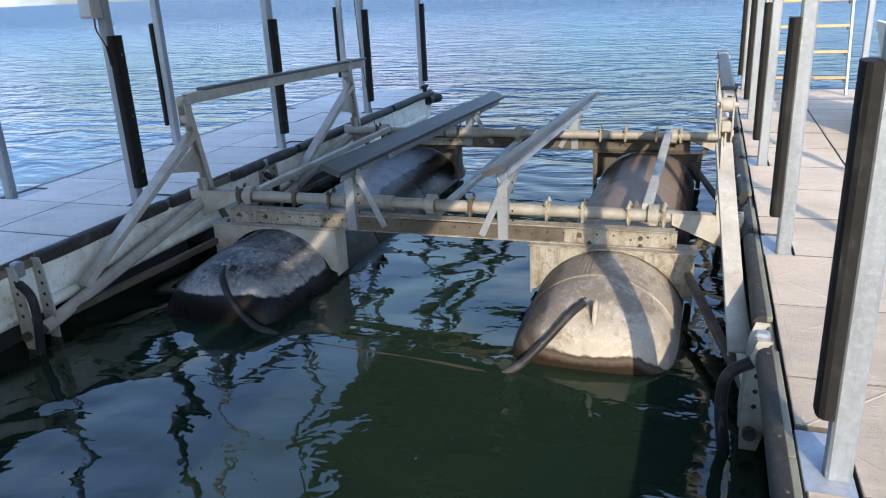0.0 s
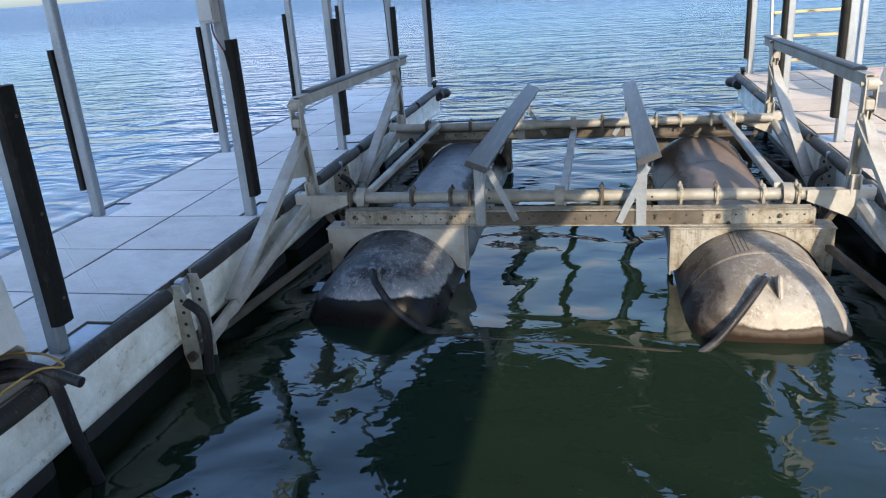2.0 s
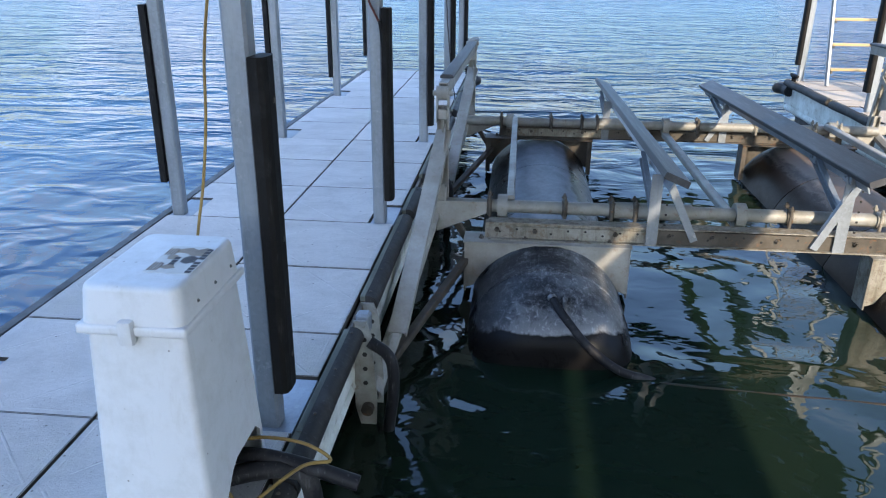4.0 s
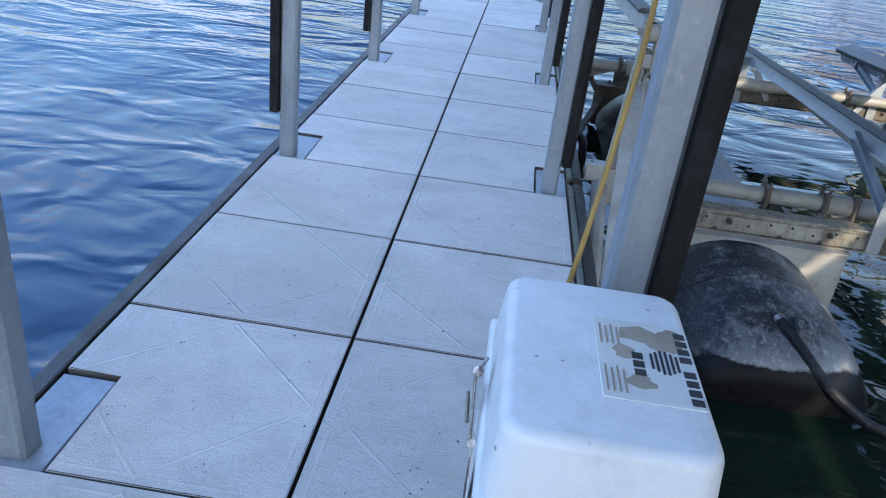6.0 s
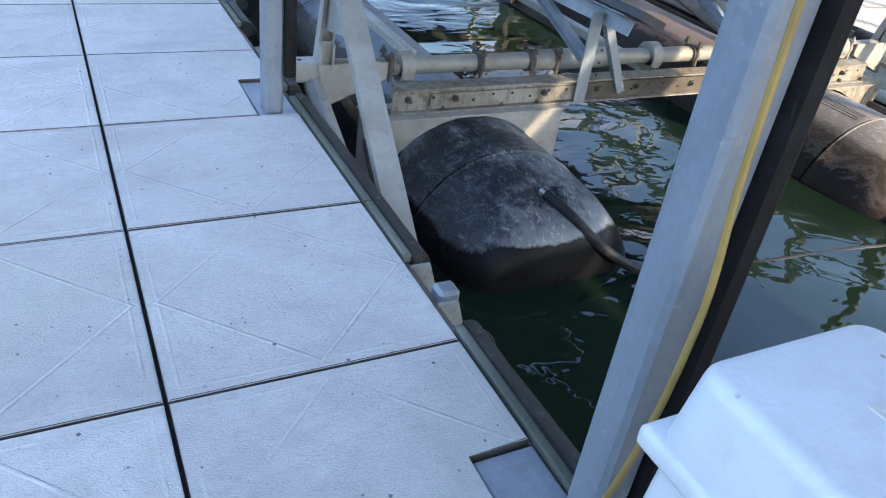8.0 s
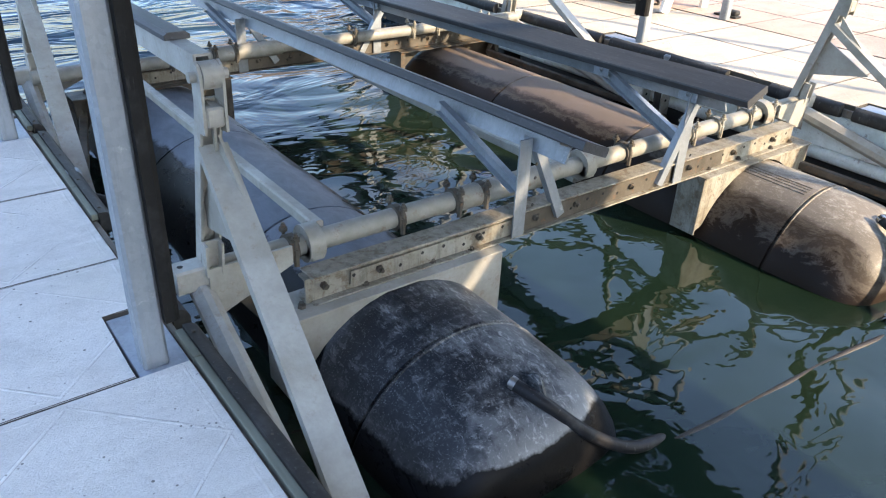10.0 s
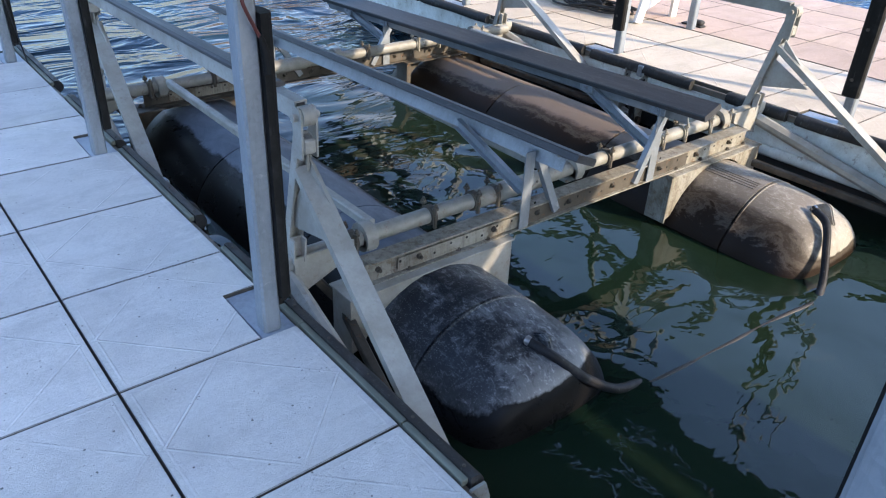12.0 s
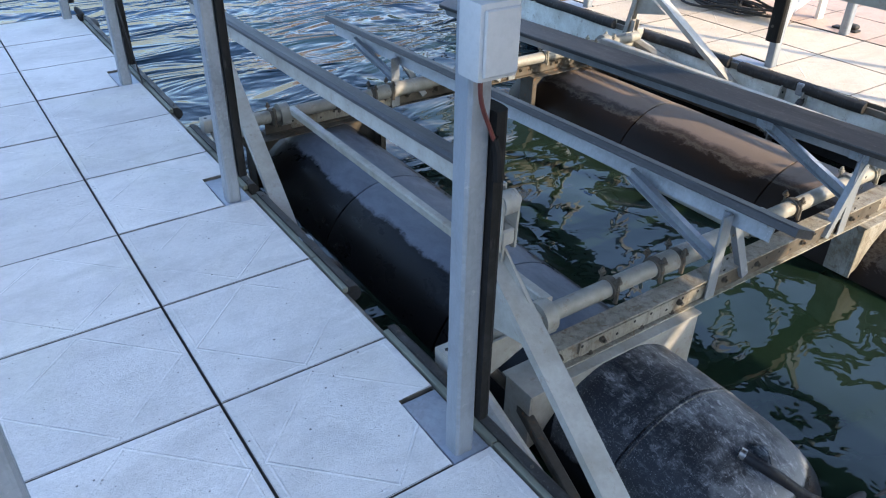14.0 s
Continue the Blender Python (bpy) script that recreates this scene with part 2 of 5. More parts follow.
def tank_material(name, wet, dry, dark, pale, rear, line, xc, flank, gloss):
    """Moulded tank: dry scum above its own ragged tide mark, wet and dark below it."""
    m = Nodes(name)
    w = m.place()
    xyz = m.node("SeparateXYZ", Vector=w)
    dx = m.math("SUBTRACT", xyz.outputs[0], xc)
    n1, n2, n3 = m.noise(w, 2.6, 6, 0.65), m.noise(m.place((1, 1, 0.35)), 21, 6, 0.75), m.noise(m.place((1, 0.55, 1)), 7.5, 8, 0.74, 0.4)
    front = m.range(m.math("ADD", xyz.outputs[1], m.math("MULTIPLY", n1, 0.10)), 1.98, 1.80)
    side = m.math("MULTIPLY", m.math("MAXIMUM", m.math("SUBTRACT", m.math("ABSOLUTE", dx), 0.30), 0.0), 0.52)
    side = m.math("MULTIPLY", side, m.range(front, 0.0, 1.0, -0.55, 1.0))
    tide = m.math("ADD", xyz.outputs[2], m.math("MULTIPLY", m.math("SUBTRACT", n1, 0.5), 0.10))
    tide = m.math("ADD", m.math("ADD", tide, side), m.math("MULTIPLY", m.math("SUBTRACT", n2, 0.5), 0.030))
    tide = m.math("SUBTRACT", tide, m.math("MULTIPLY", m.math("SUBTRACT", 1.0, front), 0.115))
    blend = 0.014
    if flank:
        soak = m.math("MULTIPLY", m.range(dx, -0.06, -0.36), m.range(xyz.outputs[1], 0.74, 1.05))
        patch = m.math("MULTIPLY_ADD", m.math("SUBTRACT", n3, 0.5), 2.2, 0.85)
        tide = m.math("SUBTRACT", tide, m.math("MULTIPLY", m.math("MULTIPLY", soak, patch), flank))
        blend = m.math("MULTIPLY_ADD", soak, 0.13, 0.012)
    above = m.range(tide, line, m.math("ADD", blend, line))
    scratch, speck = m.noise(m.place((1, 0.5, 1)), 34, 8, 0.8, 0.6), m.noise(w, 120, 4, 0.7)
    blotch = m.math("ADD", n3, m.math("MULTIPLY", m.math("SUBTRACT", n1, 0.5), 0.9))
    blotch = m.math("ADD", blotch, m.math("ADD", m.math("MULTIPLY", dx, 0.42), m.range(xyz.outputs[1], 1.10, 0.84, 0.0, 0.17)))
    col = m.mix(m.range(blotch, 0.50, 0.66), dark, dry)
    col = m.mix(m.math("MULTIPLY", m.range(scratch, 0.54, 0.60), m.range(blotch, 0.40, 0.62, 0.18, 0.70)), col, pale)
    col = m.mix(m.math("MULTIPLY", m.range(speck, 0.60, 0.66), 0.5), col, pale)
    rub = m.math("MULTIPLY", m.range(m.noise(m.place((0.5, 1.6, 1.2)), 3.6, 7, 0.72, 1.2), 0.52, 0.62), m.range(scratch, 0.40, 0.58))
    col = m.mix(m.math("MULTIPLY", rub, 0.26), col, pale)
    smooth = m.mix(m.math("MULTIPLY", m.range(n3, 0.40, 0.66), 0.3), rear, dark)
    col = m.mix(m.math("SUBTRACT", 1.0, front), col, smooth)
    for low, high, most in ((0.004, 0.050, 0.55), (0.040, 0.110, 0.22)):
        edge = m.math("SUBTRACT", 1.0, m.range(tide, line + low, line + high))
        col = m.mix(m.math("MULTIPLY", m.math("MULTIPLY", m.math("MULTIPLY", edge, front), m.range(dx, -0.36, 0.05, 0.25, 1.0)), m.range(n2, 0.36, 0.60, 0.1, most)), col, pale)
    rim = m.math("SUBTRACT", 1.0, m.range(m.math("ABSOLUTE", m.math("SUBTRACT", tide, line - 0.02)), 0.0, 0.035))
    damp = m.mix(m.math("MULTIPLY", rim, 0.5), wet, dark)
    col = m.mix(above, damp, col)
    h = m.math("ADD", m.math("MULTIPLY", n2, 0.4), m.math("ADD", m.math("MULTIPLY", n3, 0.6), m.math("ADD", m.math("MULTIPLY", above, 0.25), m.math("MULTIPLY", scratch, 0.2))))
    rough = m.math("MULTIPLY_ADD", above, 0.18, m.range(n3, 0.35, 0.7, gloss, gloss + 0.16))
    m.finish(col, rough, 0.0, h, 0.0022)
    m.put(m.bsdf.inputs["Specular IOR Level"], m.math("MULTIPLY_ADD", above, 0.26, 0.10))
    return m.mat


def plain_material(name, base, rough=0.5, grain=40.0, vary=0.15, depth=0.001, metal=0.0, stretch=(1, 1, 1)):
    m = Nodes(name)
    w = m.place(stretch)
    a, b = m.noise(w, grain, 4, 0.6), m.noise(w, grain * 0.12, 4, 0.6)
    col = m.mix(m.range(b, 0.35, 0.7), base, tuple(c * (1 - vary) for c in base))
    col = m.mix(m.math("MULTIPLY", m.range(a, 0.45, 0.75), vary), col, tuple(c * 0.55 for c in base))
    return m.finish(col, m.range(a, 0.3, 0.7, rough - 0.08, rough + 0.1), metal, a, depth)


def water_material():
    m = Nodes("lake_water")
    w = m.place()
    xyz = m.node("SeparateXYZ", Vector=w)
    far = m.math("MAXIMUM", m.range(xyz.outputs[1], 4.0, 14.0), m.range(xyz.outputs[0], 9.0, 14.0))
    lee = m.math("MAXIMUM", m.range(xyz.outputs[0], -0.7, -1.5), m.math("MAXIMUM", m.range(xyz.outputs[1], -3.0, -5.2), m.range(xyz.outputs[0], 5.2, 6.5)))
    soft = m.noise(m.place((1.0, 1.2, 1)), 0.95, 1.2, 0.4, 0.6)
    small = m.noise(m.place((1.0, 1.3, 1)), 5.2, 2, 0.5, 0.4)
    broad = m.noise(m.place((0.85, 1.2, 1)), 1.9, 1.6, 0.45, 0.8)
    chop = m.noise(m.place((0.62, 1.35, 1)), 1.15, 3.5, 0.52, 0.7)
    swell = m.noise(m.place((0.4, 1.0, 1)), 0.35, 3, 0.5)
    calm = m.math("ADD", m.math("MULTIPLY", soft, 0.088), m.math("MULTIPLY", small, 0.0042))
    calm_lee = m.math("ADD", m.math("MULTIPLY", broad, 0.066), m.math("MULTIPLY", small, 0.004))
    rough = m.math("ADD", m.math("MULTIPLY", chop, 0.95), m.math("MULTIPLY", swell, 0.45))
    near = m.math("ADD", m.math("MULTIPLY", calm, m.math("SUBTRACT", 1.0, lee)), m.math("MULTIPLY", calm_lee, lee))
    h = m.math("ADD", m.math("MULTIPLY", near, m.math("SUBTRACT", 1.0, far)), m.math("MULTIPLY", rough, far))
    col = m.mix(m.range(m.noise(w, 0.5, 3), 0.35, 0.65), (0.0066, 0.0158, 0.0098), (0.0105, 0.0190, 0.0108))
    # Sky brightness on the open water put into a bluer base colour.
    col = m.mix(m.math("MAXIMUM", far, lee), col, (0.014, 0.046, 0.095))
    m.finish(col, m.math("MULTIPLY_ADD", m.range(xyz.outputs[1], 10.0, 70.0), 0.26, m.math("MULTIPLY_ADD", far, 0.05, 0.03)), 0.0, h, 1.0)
    m.bsdf.inputs["IOR"].default_value = 1.333
    return m.mat


def board_material():
    """Dark plastic boards, rubbed pale in long streaks by the hulls."""
    m = Nodes("dark_bunk_plastic")
    w = m.place((1, 0.06, 1))
    streak, broad, fine = m.noise(w, 26, 6, 0.72), m.noise(w, 7.5, 4, 0.6), m.noise(m.place((1, 0.3, 1)), 90, 3)
    col = m.mix(m.range(broad, 0.35, 0.7), (0.026, 0.028, 0.033), (0.046, 0.049, 0.055))
    col = m.mix(m.math("MULTIPLY", m.range(streak, 0.52, 0.66), 0.34), col, (0.125, 0.13, 0.14))
    col = m.mix(m.math("MULTIPLY", m.range(fine, 0.60, 0.72), 0.3), col, (0.14, 0.14, 0.14))
    return m.finish(col, m.range(streak, 0.3, 0.7, 0.42, 0.62), 0.0, fine, 0.0008)


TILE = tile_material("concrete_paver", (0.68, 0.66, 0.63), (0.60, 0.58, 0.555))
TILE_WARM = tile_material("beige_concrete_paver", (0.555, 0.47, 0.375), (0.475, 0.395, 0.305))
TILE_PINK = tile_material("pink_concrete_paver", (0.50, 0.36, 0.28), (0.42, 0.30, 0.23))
GALV = galv_material("galvanised_post_steel", (0.255, 0.285, 0.315), (0.17, 0.19, 0.21))
GALV_PLATE = galv_material("galvanised_plate", (0.32, 0.35, 0.39), (0.22, 0.24, 0.27))
LIFT = metal_material("dusty_lift_steel", (0.375, 0.37, 0.34), (0.255, 0.24, 0.205), 0.15, 0.58, 0.35)
BEAM = lift_material("silted_beam_steel", (0.345, 0.335, 0.295), (0.215, 0.195, 0.152))
PIPE = metal_material("grey_pipe_steel", (0.29, 0.285, 0.26), (0.175, 0.165, 0.135), 0.15, 0.55, 0.6)
BRACKET = metal_material("pale_bracket_steel", (0.42, 0.43, 0.40), (0.22, 0.21, 0.18), 0.2, 0.55, 0.6)
# Rust-stained steel; on the far beam its dark tone paints in shade.
LIFT_DARK = metal_material("stained_shaded_lift_steel", (0.095, 0.083, 0.066), (0.036, 0.029, 0.021), 0.15, 0.62, 0.8)
RIM = metal_material("rusty_rim_steel", (0.20, 0.18, 0.15), (0.11, 0.085, 0.06), 0.25, 0.65, 0.9)
EDGE = metal_material("dark_edge_steel", (0.075, 0.075, 0.078), (0.035, 0.034, 0.033), 0.2, 0.55, 0.5)
SIDE = metal_material("pale_dock_side_steel", (0.80, 0.83, 0.79), (0.52, 0.52, 0.45), 0.10, 0.65, 0.6)
RUBBER = rubber_material("black_rubber", (0.011, 0.0105, 0.010), 0.66, 0.16)
FENDER = rubber_material("grey_rubber", (0.030, 0.029, 0.028), 0.5, 0.5)
HOSE = rubber_material("black_hose", (0.02, 0.02, 0.022), 0.4, 0.5)
FLOAT = plain_material("dock_float_plastic", (0.030, 0.030, 0.030), 0.6, 14, 0.5)
TANK_L = tank_material("black_tank_plastic", (0.007, 0.0065, 0.0065), (0.115, 0.120, 0.125), (0.010, 0.012, 0.016), (0.36, 0.37, 0.375), (0.125, 0.140, 0.170), -0.412, 1.02, 0.0, 0.24)
TANK_R = tank_material("brown_stained_tank_plastic", (0.020, 0.013, 0.009), (0.285, 0.262, 0.225), (0.150, 0.128, 0.104), (0.41, 0.385, 0.33), (0.17, 0.125, 0.095), -0.515, 3.675, 0.20, 0.34)
SEAM = plain_material("worn_seam_plastic", (0.060, 0.060, 0.058), 0.32, 30, 0.6)
BUNK = board_material()
STRIP = plain_material("weathered_strip_wood", (0.23, 0.235, 0.18), 0.8, 34, 0.7, 0.003, 0.0, (1, 0.25, 1))
RUNG = plain_material("varnished_rung_wood", (0.50, 0.36, 0.16), 0.5, 50, 0.35, 0.001, 0.0, (0.1, 1, 1))
def fibreglass():
    m = Nodes("white_fibreglass")
    w = m.place()
    a, c = m.noise(w, 120, 4), m.noise(w, 9, 6, 0.7)
    col = m.mix(m.range(c, 0.45, 0.7), (0.63, 0.645, 0.65), (0.55, 0.56, 0.55))
    dots = m.node("TexVoronoi", Vector=w, Scale=26.0)
    fleck = m.math("MULTIPLY", m.math("SUBTRACT", 1.0, m.range(dots.outputs["Distance"], 0.05, 0.11)), m.range(m.noise(w, 12, 3), 0.54, 0.60))
    col = m.mix(m.math("MULTIPLY", fleck, 0.8), col, (0.16, 0.15, 0.13))
    grime = m.noise(m.place((1, 1, 0.2)), 14, 6, 0.75)
    col = m.mix(m.math("MULTIPLY", m.range(grime, 0.56, 0.72), 0.3), col, (0.42, 0.40, 0.36))
    return m.finish(col, m.range(c, 0.3, 0.7, 0.28, 0.5), 0.0, a, 0.0008)


WHITE = fibreglass()
BENCH = plain_material("white_bench_paint", (0.70, 0.67, 0.62), 0.5, 60, 0.12)
LABEL = plain_material("aged_label_paper", (0.62, 0.62, 0.58), 0.6, 90, 0.12)
TORN = plain_material("torn_label_backing", (0.36, 0.30, 0.23), 0.75, 60, 0.3)
INK = plain_material("faded_black_ink", (0.03, 0.03, 0.035), 0.6, 80, 0.3)
CHROME = metal_material("worn_chrome", (0.38, 0.37, 0.36), (0.16, 0.155, 0.15), 1.0, 0.22)
CORD = plain_material("yellow_cord", (0.33, 0.21, 0.05), 0.5, 25, 0.45)
LINK = plain_material("rusty_hose", (0.034, 0.024, 0.014), 0.55, 40, 0.5)
JOINT_SHADE = plain_material("shaded_paver_side", (0.10, 0.09, 0.075), 0.9, 40, 0.4)
WALKWAY = plain_material("worn_walkway_concrete", (0.36, 0.33, 0.29), 0.85, 30, 0.3, 0.003)
RED = plain_material("red_wire", (0.10, 0.018, 0.012), 0.45, 60, 0.2)
BLUE = plain_material("blue_plastic", (0.015, 0.12, 0.55), 0.4, 60, 0.15)
GREYBOX = plain_material("grey_electrical_box", (0.42, 0.43, 0.43), 0.5, 60, 0.15)
# Near-black colour that stands in for the shade inside gaps and holes.
DARK = plain_material("painted_gap_shade", (0.02, 0.02, 0.018), 0.8, 20, 0.3)
CLUTTER = plain_material("dark_rope", (0.03, 0.028, 0.025), 0.8, 40, 0.4)
ROOF = plain_material("grey_roof_underside", (0.12, 0.12, 0.12), 0.6, 3, 0.3)
FOLIAGE = plain_material("far_foliage", (0.045, 0.075, 0.03), 0.8, 0.4, 0.5)
BANK = plain_material("far_bank_earth", (0.22, 0.15, 0.10), 0.9, 0.3, 0.4)
WALLS = plain_material("far_white_walls", (0.62, 0.58, 0.54), 0.7, 0.5, 0.1)
ROOFS = plain_material("far_red_roofs", (0.25, 0.12, 0.09), 0.7, 0.5, 0.2)
PANE = plain_material("far_dark_panes", (0.03, 0.035, 0.04), 0.2, 0.5, 0.2)
WATER = water_material()


# ---- mesh helpers ----
def mesh_object(name, bm, material, smooth=False):
    bmesh.ops.recalc_face_normals(bm, faces=bm.faces)
    me = bpy.data.meshes.new(name)
    bm.to_mesh(me)
    bm.free()
    me.materials.append(material)
    if smooth:
        for p in me.polygons:
            p.use_smooth = True
        me.set_sharp_from_angle(angle=radians(40))
    return new(name, me)


def thing(name, base, label, category, group="", kind=""):
    """A top-level Empty at its base."""
    ob = new(name)
    ob.empty_display_size = 0.1
    ob.matrix_basis = Matrix.Translation(base)
    return tagged(ob, label, category, group, kind)


def part(name, bm, material, parent, label="", smooth=False):
    ob = mesh_object(name, bm, material, smooth)
    ob.parent = parent
    top = parent
    while top.parent:
        top = top.parent
    if parent is top:
        ob.matrix_parent_inverse = top.matrix_basis.inverted()
    return tagged(ob, label)


def box(bm, x0, x1, y0, y1, z0, z1, bevel=0.0, seg=1):
    v = [bm.verts.new((x, y, z)) for z in (z0, z1) for y in (y0, y1) for x in (x0, x1)]
    f = [bm.faces.new([v[i] for i in q]) for q in ((0, 2, 3, 1), (4, 5, 7, 6), (0, 1, 5, 4), (2, 6, 7, 3), (0, 4, 6, 2), (1, 3, 7, 5))]
    if bevel:
        edges = list({e for q in f for e in q.edges})
        bmesh.ops.bevel(bm, geom=edges, offset=bevel, segments=seg, affect="EDGES", profile=0.6)
    return bm


def sweep(bm, p, q, prof, up=(0, 0, 1), roll=0.0):
    """The outline prof (sideways, upwards) drawn from p to q, closed at both ends."""
    p, q, up = Vector(p), Vector(q), Vector(up)
    d = (q - p).normalized()
    side = d.cross(up).normalized()
    n = side.cross(d)
    c, s = math.cos(radians(roll)), math.sin(radians(roll))
    side, n = side * c + n * s, n * c - side * s
    rings = [[bm.verts.new(o + side * u + n * v) for u, v in prof] for o in (p, q)]
    k = len(prof)
    for i in range(k):
        j = (i + 1) % k
        bm.faces.new((rings[0][i], rings[0][j], rings[1][j], rings[1][i]))
    bm.faces.new(rings[0][::-1])
    bm.faces.new(rings[1])
    return bm


def rect(w, h, c=0.006):
    a, b = w / 2, h / 2
    return [(-a + c, -b), (a - c, -b), (a, -b + c), (a, b - c), (a - c, b), (-a + c, b), (-a, b - c), (-a, -b + c)]


def angle_iron(w, h, t=0.008):
    return [(0, 0), (w, 0), (w, t), (t, t), (t, h), (0, h)]


def channel(w, h, t=0.009):
    """A C outline, open towards -side."""
    return [(-w / 2, -h / 2), (w / 2, -h / 2), (w / 2, h / 2), (-w / 2, h / 2), (-w / 2, h / 2 - t), (w / 2 - t, h / 2 - t), (w / 2 - t, -h / 2 + t), (-w / 2, -h / 2 + t)]


def ring_outline(r, n=14):
    return [(r * math.cos(2 * math.pi * i / n), r * math.sin(2 * math.pi * i / n)) for i in range(n)]


def smooth_line(pts, steps=6):
    """A Catmull-Rom line through pts."""
    pts = [Vector(p) for p in pts]
    pts = [pts[0] * 2 - pts[1], *pts, pts[-1] * 2 - pts[-2]]
    out = []
    for a, b, c, d in zip(pts, pts[1:], pts[2:], pts[3:]):
        for i in range(steps):
            t = i / steps
            out.append(0.5 * (2 * b + (c - a) * t + (2 * a - 5 * b + 4 * c - d) * t * t + (3 * b - a - 3 * c + d) * t ** 3))
    return out + [pts[-2]]


def tube(bm, pts, r, n=10):
    pts = [Vector(p) for p in pts]
    side = None
    rings = []
    for i, p in enumerate(pts):
        d = (pts[min(i + 1, len(pts) - 1)] - pts[max(i - 1, 0)]).normalized()
        if side is None:
            side = d.orthogonal().normalized()
        side = (side - d * side.dot(d)).normalized()
        n2 = d.cross(side)
        rad = r(i / (len(pts) - 1)) if callable(r) else r
        rings.append([bm.verts.new(p + (side * math.cos(a) + n2 * math.sin(a)) * rad) for a in (2 * math.pi * k / n for k in range(n))])
    for a, b in zip(rings, rings[1:]):
        for k in range(n):
            j = (k + 1) % n
            bm.faces.new((a[k], a[j], b[j], b[k]))
    bm.faces.new(rings[0][::-1])
    bm.faces.new(rings[-1])
    return bm


def bolt(bm, p, d, r=0.014, length=0.02):
    p, d = Vector(p), Vector(d).normalized()
    up = (0, 0, 1) if abs(d.z) < 0.9 else (0, 1, 0)
    sweep(bm, p, p + d * length * 0.5, ring_outline(r, 6), up)
    sweep(bm, p + d * length * 0.5, p + d * length, ring_outline(r * 0.6, 8), up)
    return bm


def studs(name, places, d, r, length, material, parent):
    """Small bolts, or raised dark discs painted as the shade of holes, each an object of its own on one shared mesh."""
    bm = bmesh.new()
    bolt(bm, (0, 0, 0), d, r, length)
    bmesh.ops.recalc_face_normals(bm, faces=bm.faces)
    me = bpy.data.meshes.new(name)
    bm.to_mesh(me)
    bm.free()
    me.materials.append(material)
    for p in places:
        ob = new(name, me)
        ob.parent = parent
        if not parent.parent:
            ob.matrix_parent_inverse = parent.matrix_basis.inverted()
        ob.matrix_basis = Matrix.Translation(p)


def prism(bm, outline, axis, a, b):
    """A flat outline given in the two other axes, thick from a to b along axis."""
    def at(u, v, w):
        return {"x": (w, u, v), "y": (u, w, v), "z": (u, v, w)}[axis]
    lo, hi = ([bm.verts.new(at(u, v, w)) for u, v in outline] for w in (a, b))
    k = len(outline)
    for i in range(k):
        j = (i + 1) % k
        bm.faces.new((lo[i], lo[j], hi[j], hi[i]))
    bm.faces.new(lo[::-1])
    bm.faces.new(hi)
    return bm


# ---- water and distance ----
WATER_Z = -0.60
bm = bmesh.new()
box(bm, -2500, 2500, -1200, 3500, WATER_Z - 2.0, WATER_Z)
tagged(mesh_object("water", bm, WATER), "dark green rippled lake water reflecting the blue sky, its open part coloured sky blue", "water", "", "structure")

PAVER = 0.7625
ROWS = range(-3, 11)
END_Y = PAVER * 11


def deck(name, x0, cols, label):
    """The supporting body of a floating finger, with its rims."""
    x1 = x0 + PAVER * cols
    y0 = PAVER * -3
    bm = bmesh.new()
    # Near-black body: the shade in the joints is put into its colour.
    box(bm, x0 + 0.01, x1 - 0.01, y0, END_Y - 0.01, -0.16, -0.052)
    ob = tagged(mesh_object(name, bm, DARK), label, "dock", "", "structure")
    for x, s in ((x0, -1), (x1, 1)):
        bm = bmesh.new()
        open_side = name == "dock_1" and s < 0
        a, b = sorted((x + s * 0.006, x + s * (0.060 if open_side else 0.030)))
        box(bm, a, b, y0, END_Y + 0.03, -0.085, -0.004 if open_side else -0.031, 0.004)
        part("edge_rim", bm, EDGE if open_side else RIM, ob, "dull steel edge rim")
        bm = bmesh.new()
        a, b = sorted((x - s * 0.02, x + s * 0.022))
        box(bm, a, b, y0, END_Y, -0.330, -0.088, 0.005)
        part("side_channel", bm, SIDE, ob, "pale steel side channel")
        bm = bmesh.new()
        sweep(bm, (x - s * 0.03, y0, -0.385), (x - s * 0.03, END_Y - 0.05, -0.385), ring_outline(0.055, 12))
        part("side_pipe", bm, SIDE, ob, "dirty side pipe", True)
        y = y0 + 0.1
        while y < END_Y - 0.6:
            bm = bmesh.new()
            a, b = sorted((x - s * 0.10, x - s * (PAVER * cols / 2 - 0.05)))
            box(bm, a, b, y, y + 1.28, WATER_Z - 0.22, -0.165, 0.05, 2)
            part("float_block", bm, FLOAT, ob)
            y += 1.52
    bm = bmesh.new()
    box(bm, x0 - 0.03, x1 + 0.03, END_Y + 0.002, END_Y + 0.028, -0.10, -0.002, 0.004)
    part("end_rim", bm, RIM, ob, "rust-stained steel edge rim")
    bm = bmesh.new()
    box(bm, x0, x1, END_Y - 0.004, END_Y + 0.02, -0.28, -0.102, 0.005)
    part("end_channel", bm, SIDE, ob)
    return ob


LEFT_X, RIGHT_X, PINK_X = -2 * PAVER, 4.625, 4.625 + 2 * PAVER + 0.012
dock_left = deck("dock_1", LEFT_X, 2, "floating dock finger with pale concrete pavers in shade")
dock_right = deck("dock_2", RIGHT_X, 2, "floating dock finger with sunlit beige concrete pavers")
dock_pink = deck("dock_3", PINK_X, 4, "wide floating platform with pinkish concrete pavers")

# walkway behind, from which the fingers run out
bm = bmesh.new()
box(bm, -4.0, 14.0, -5.6, PAVER * -3 - 0.012, -0.16, 0.0, 0.01)
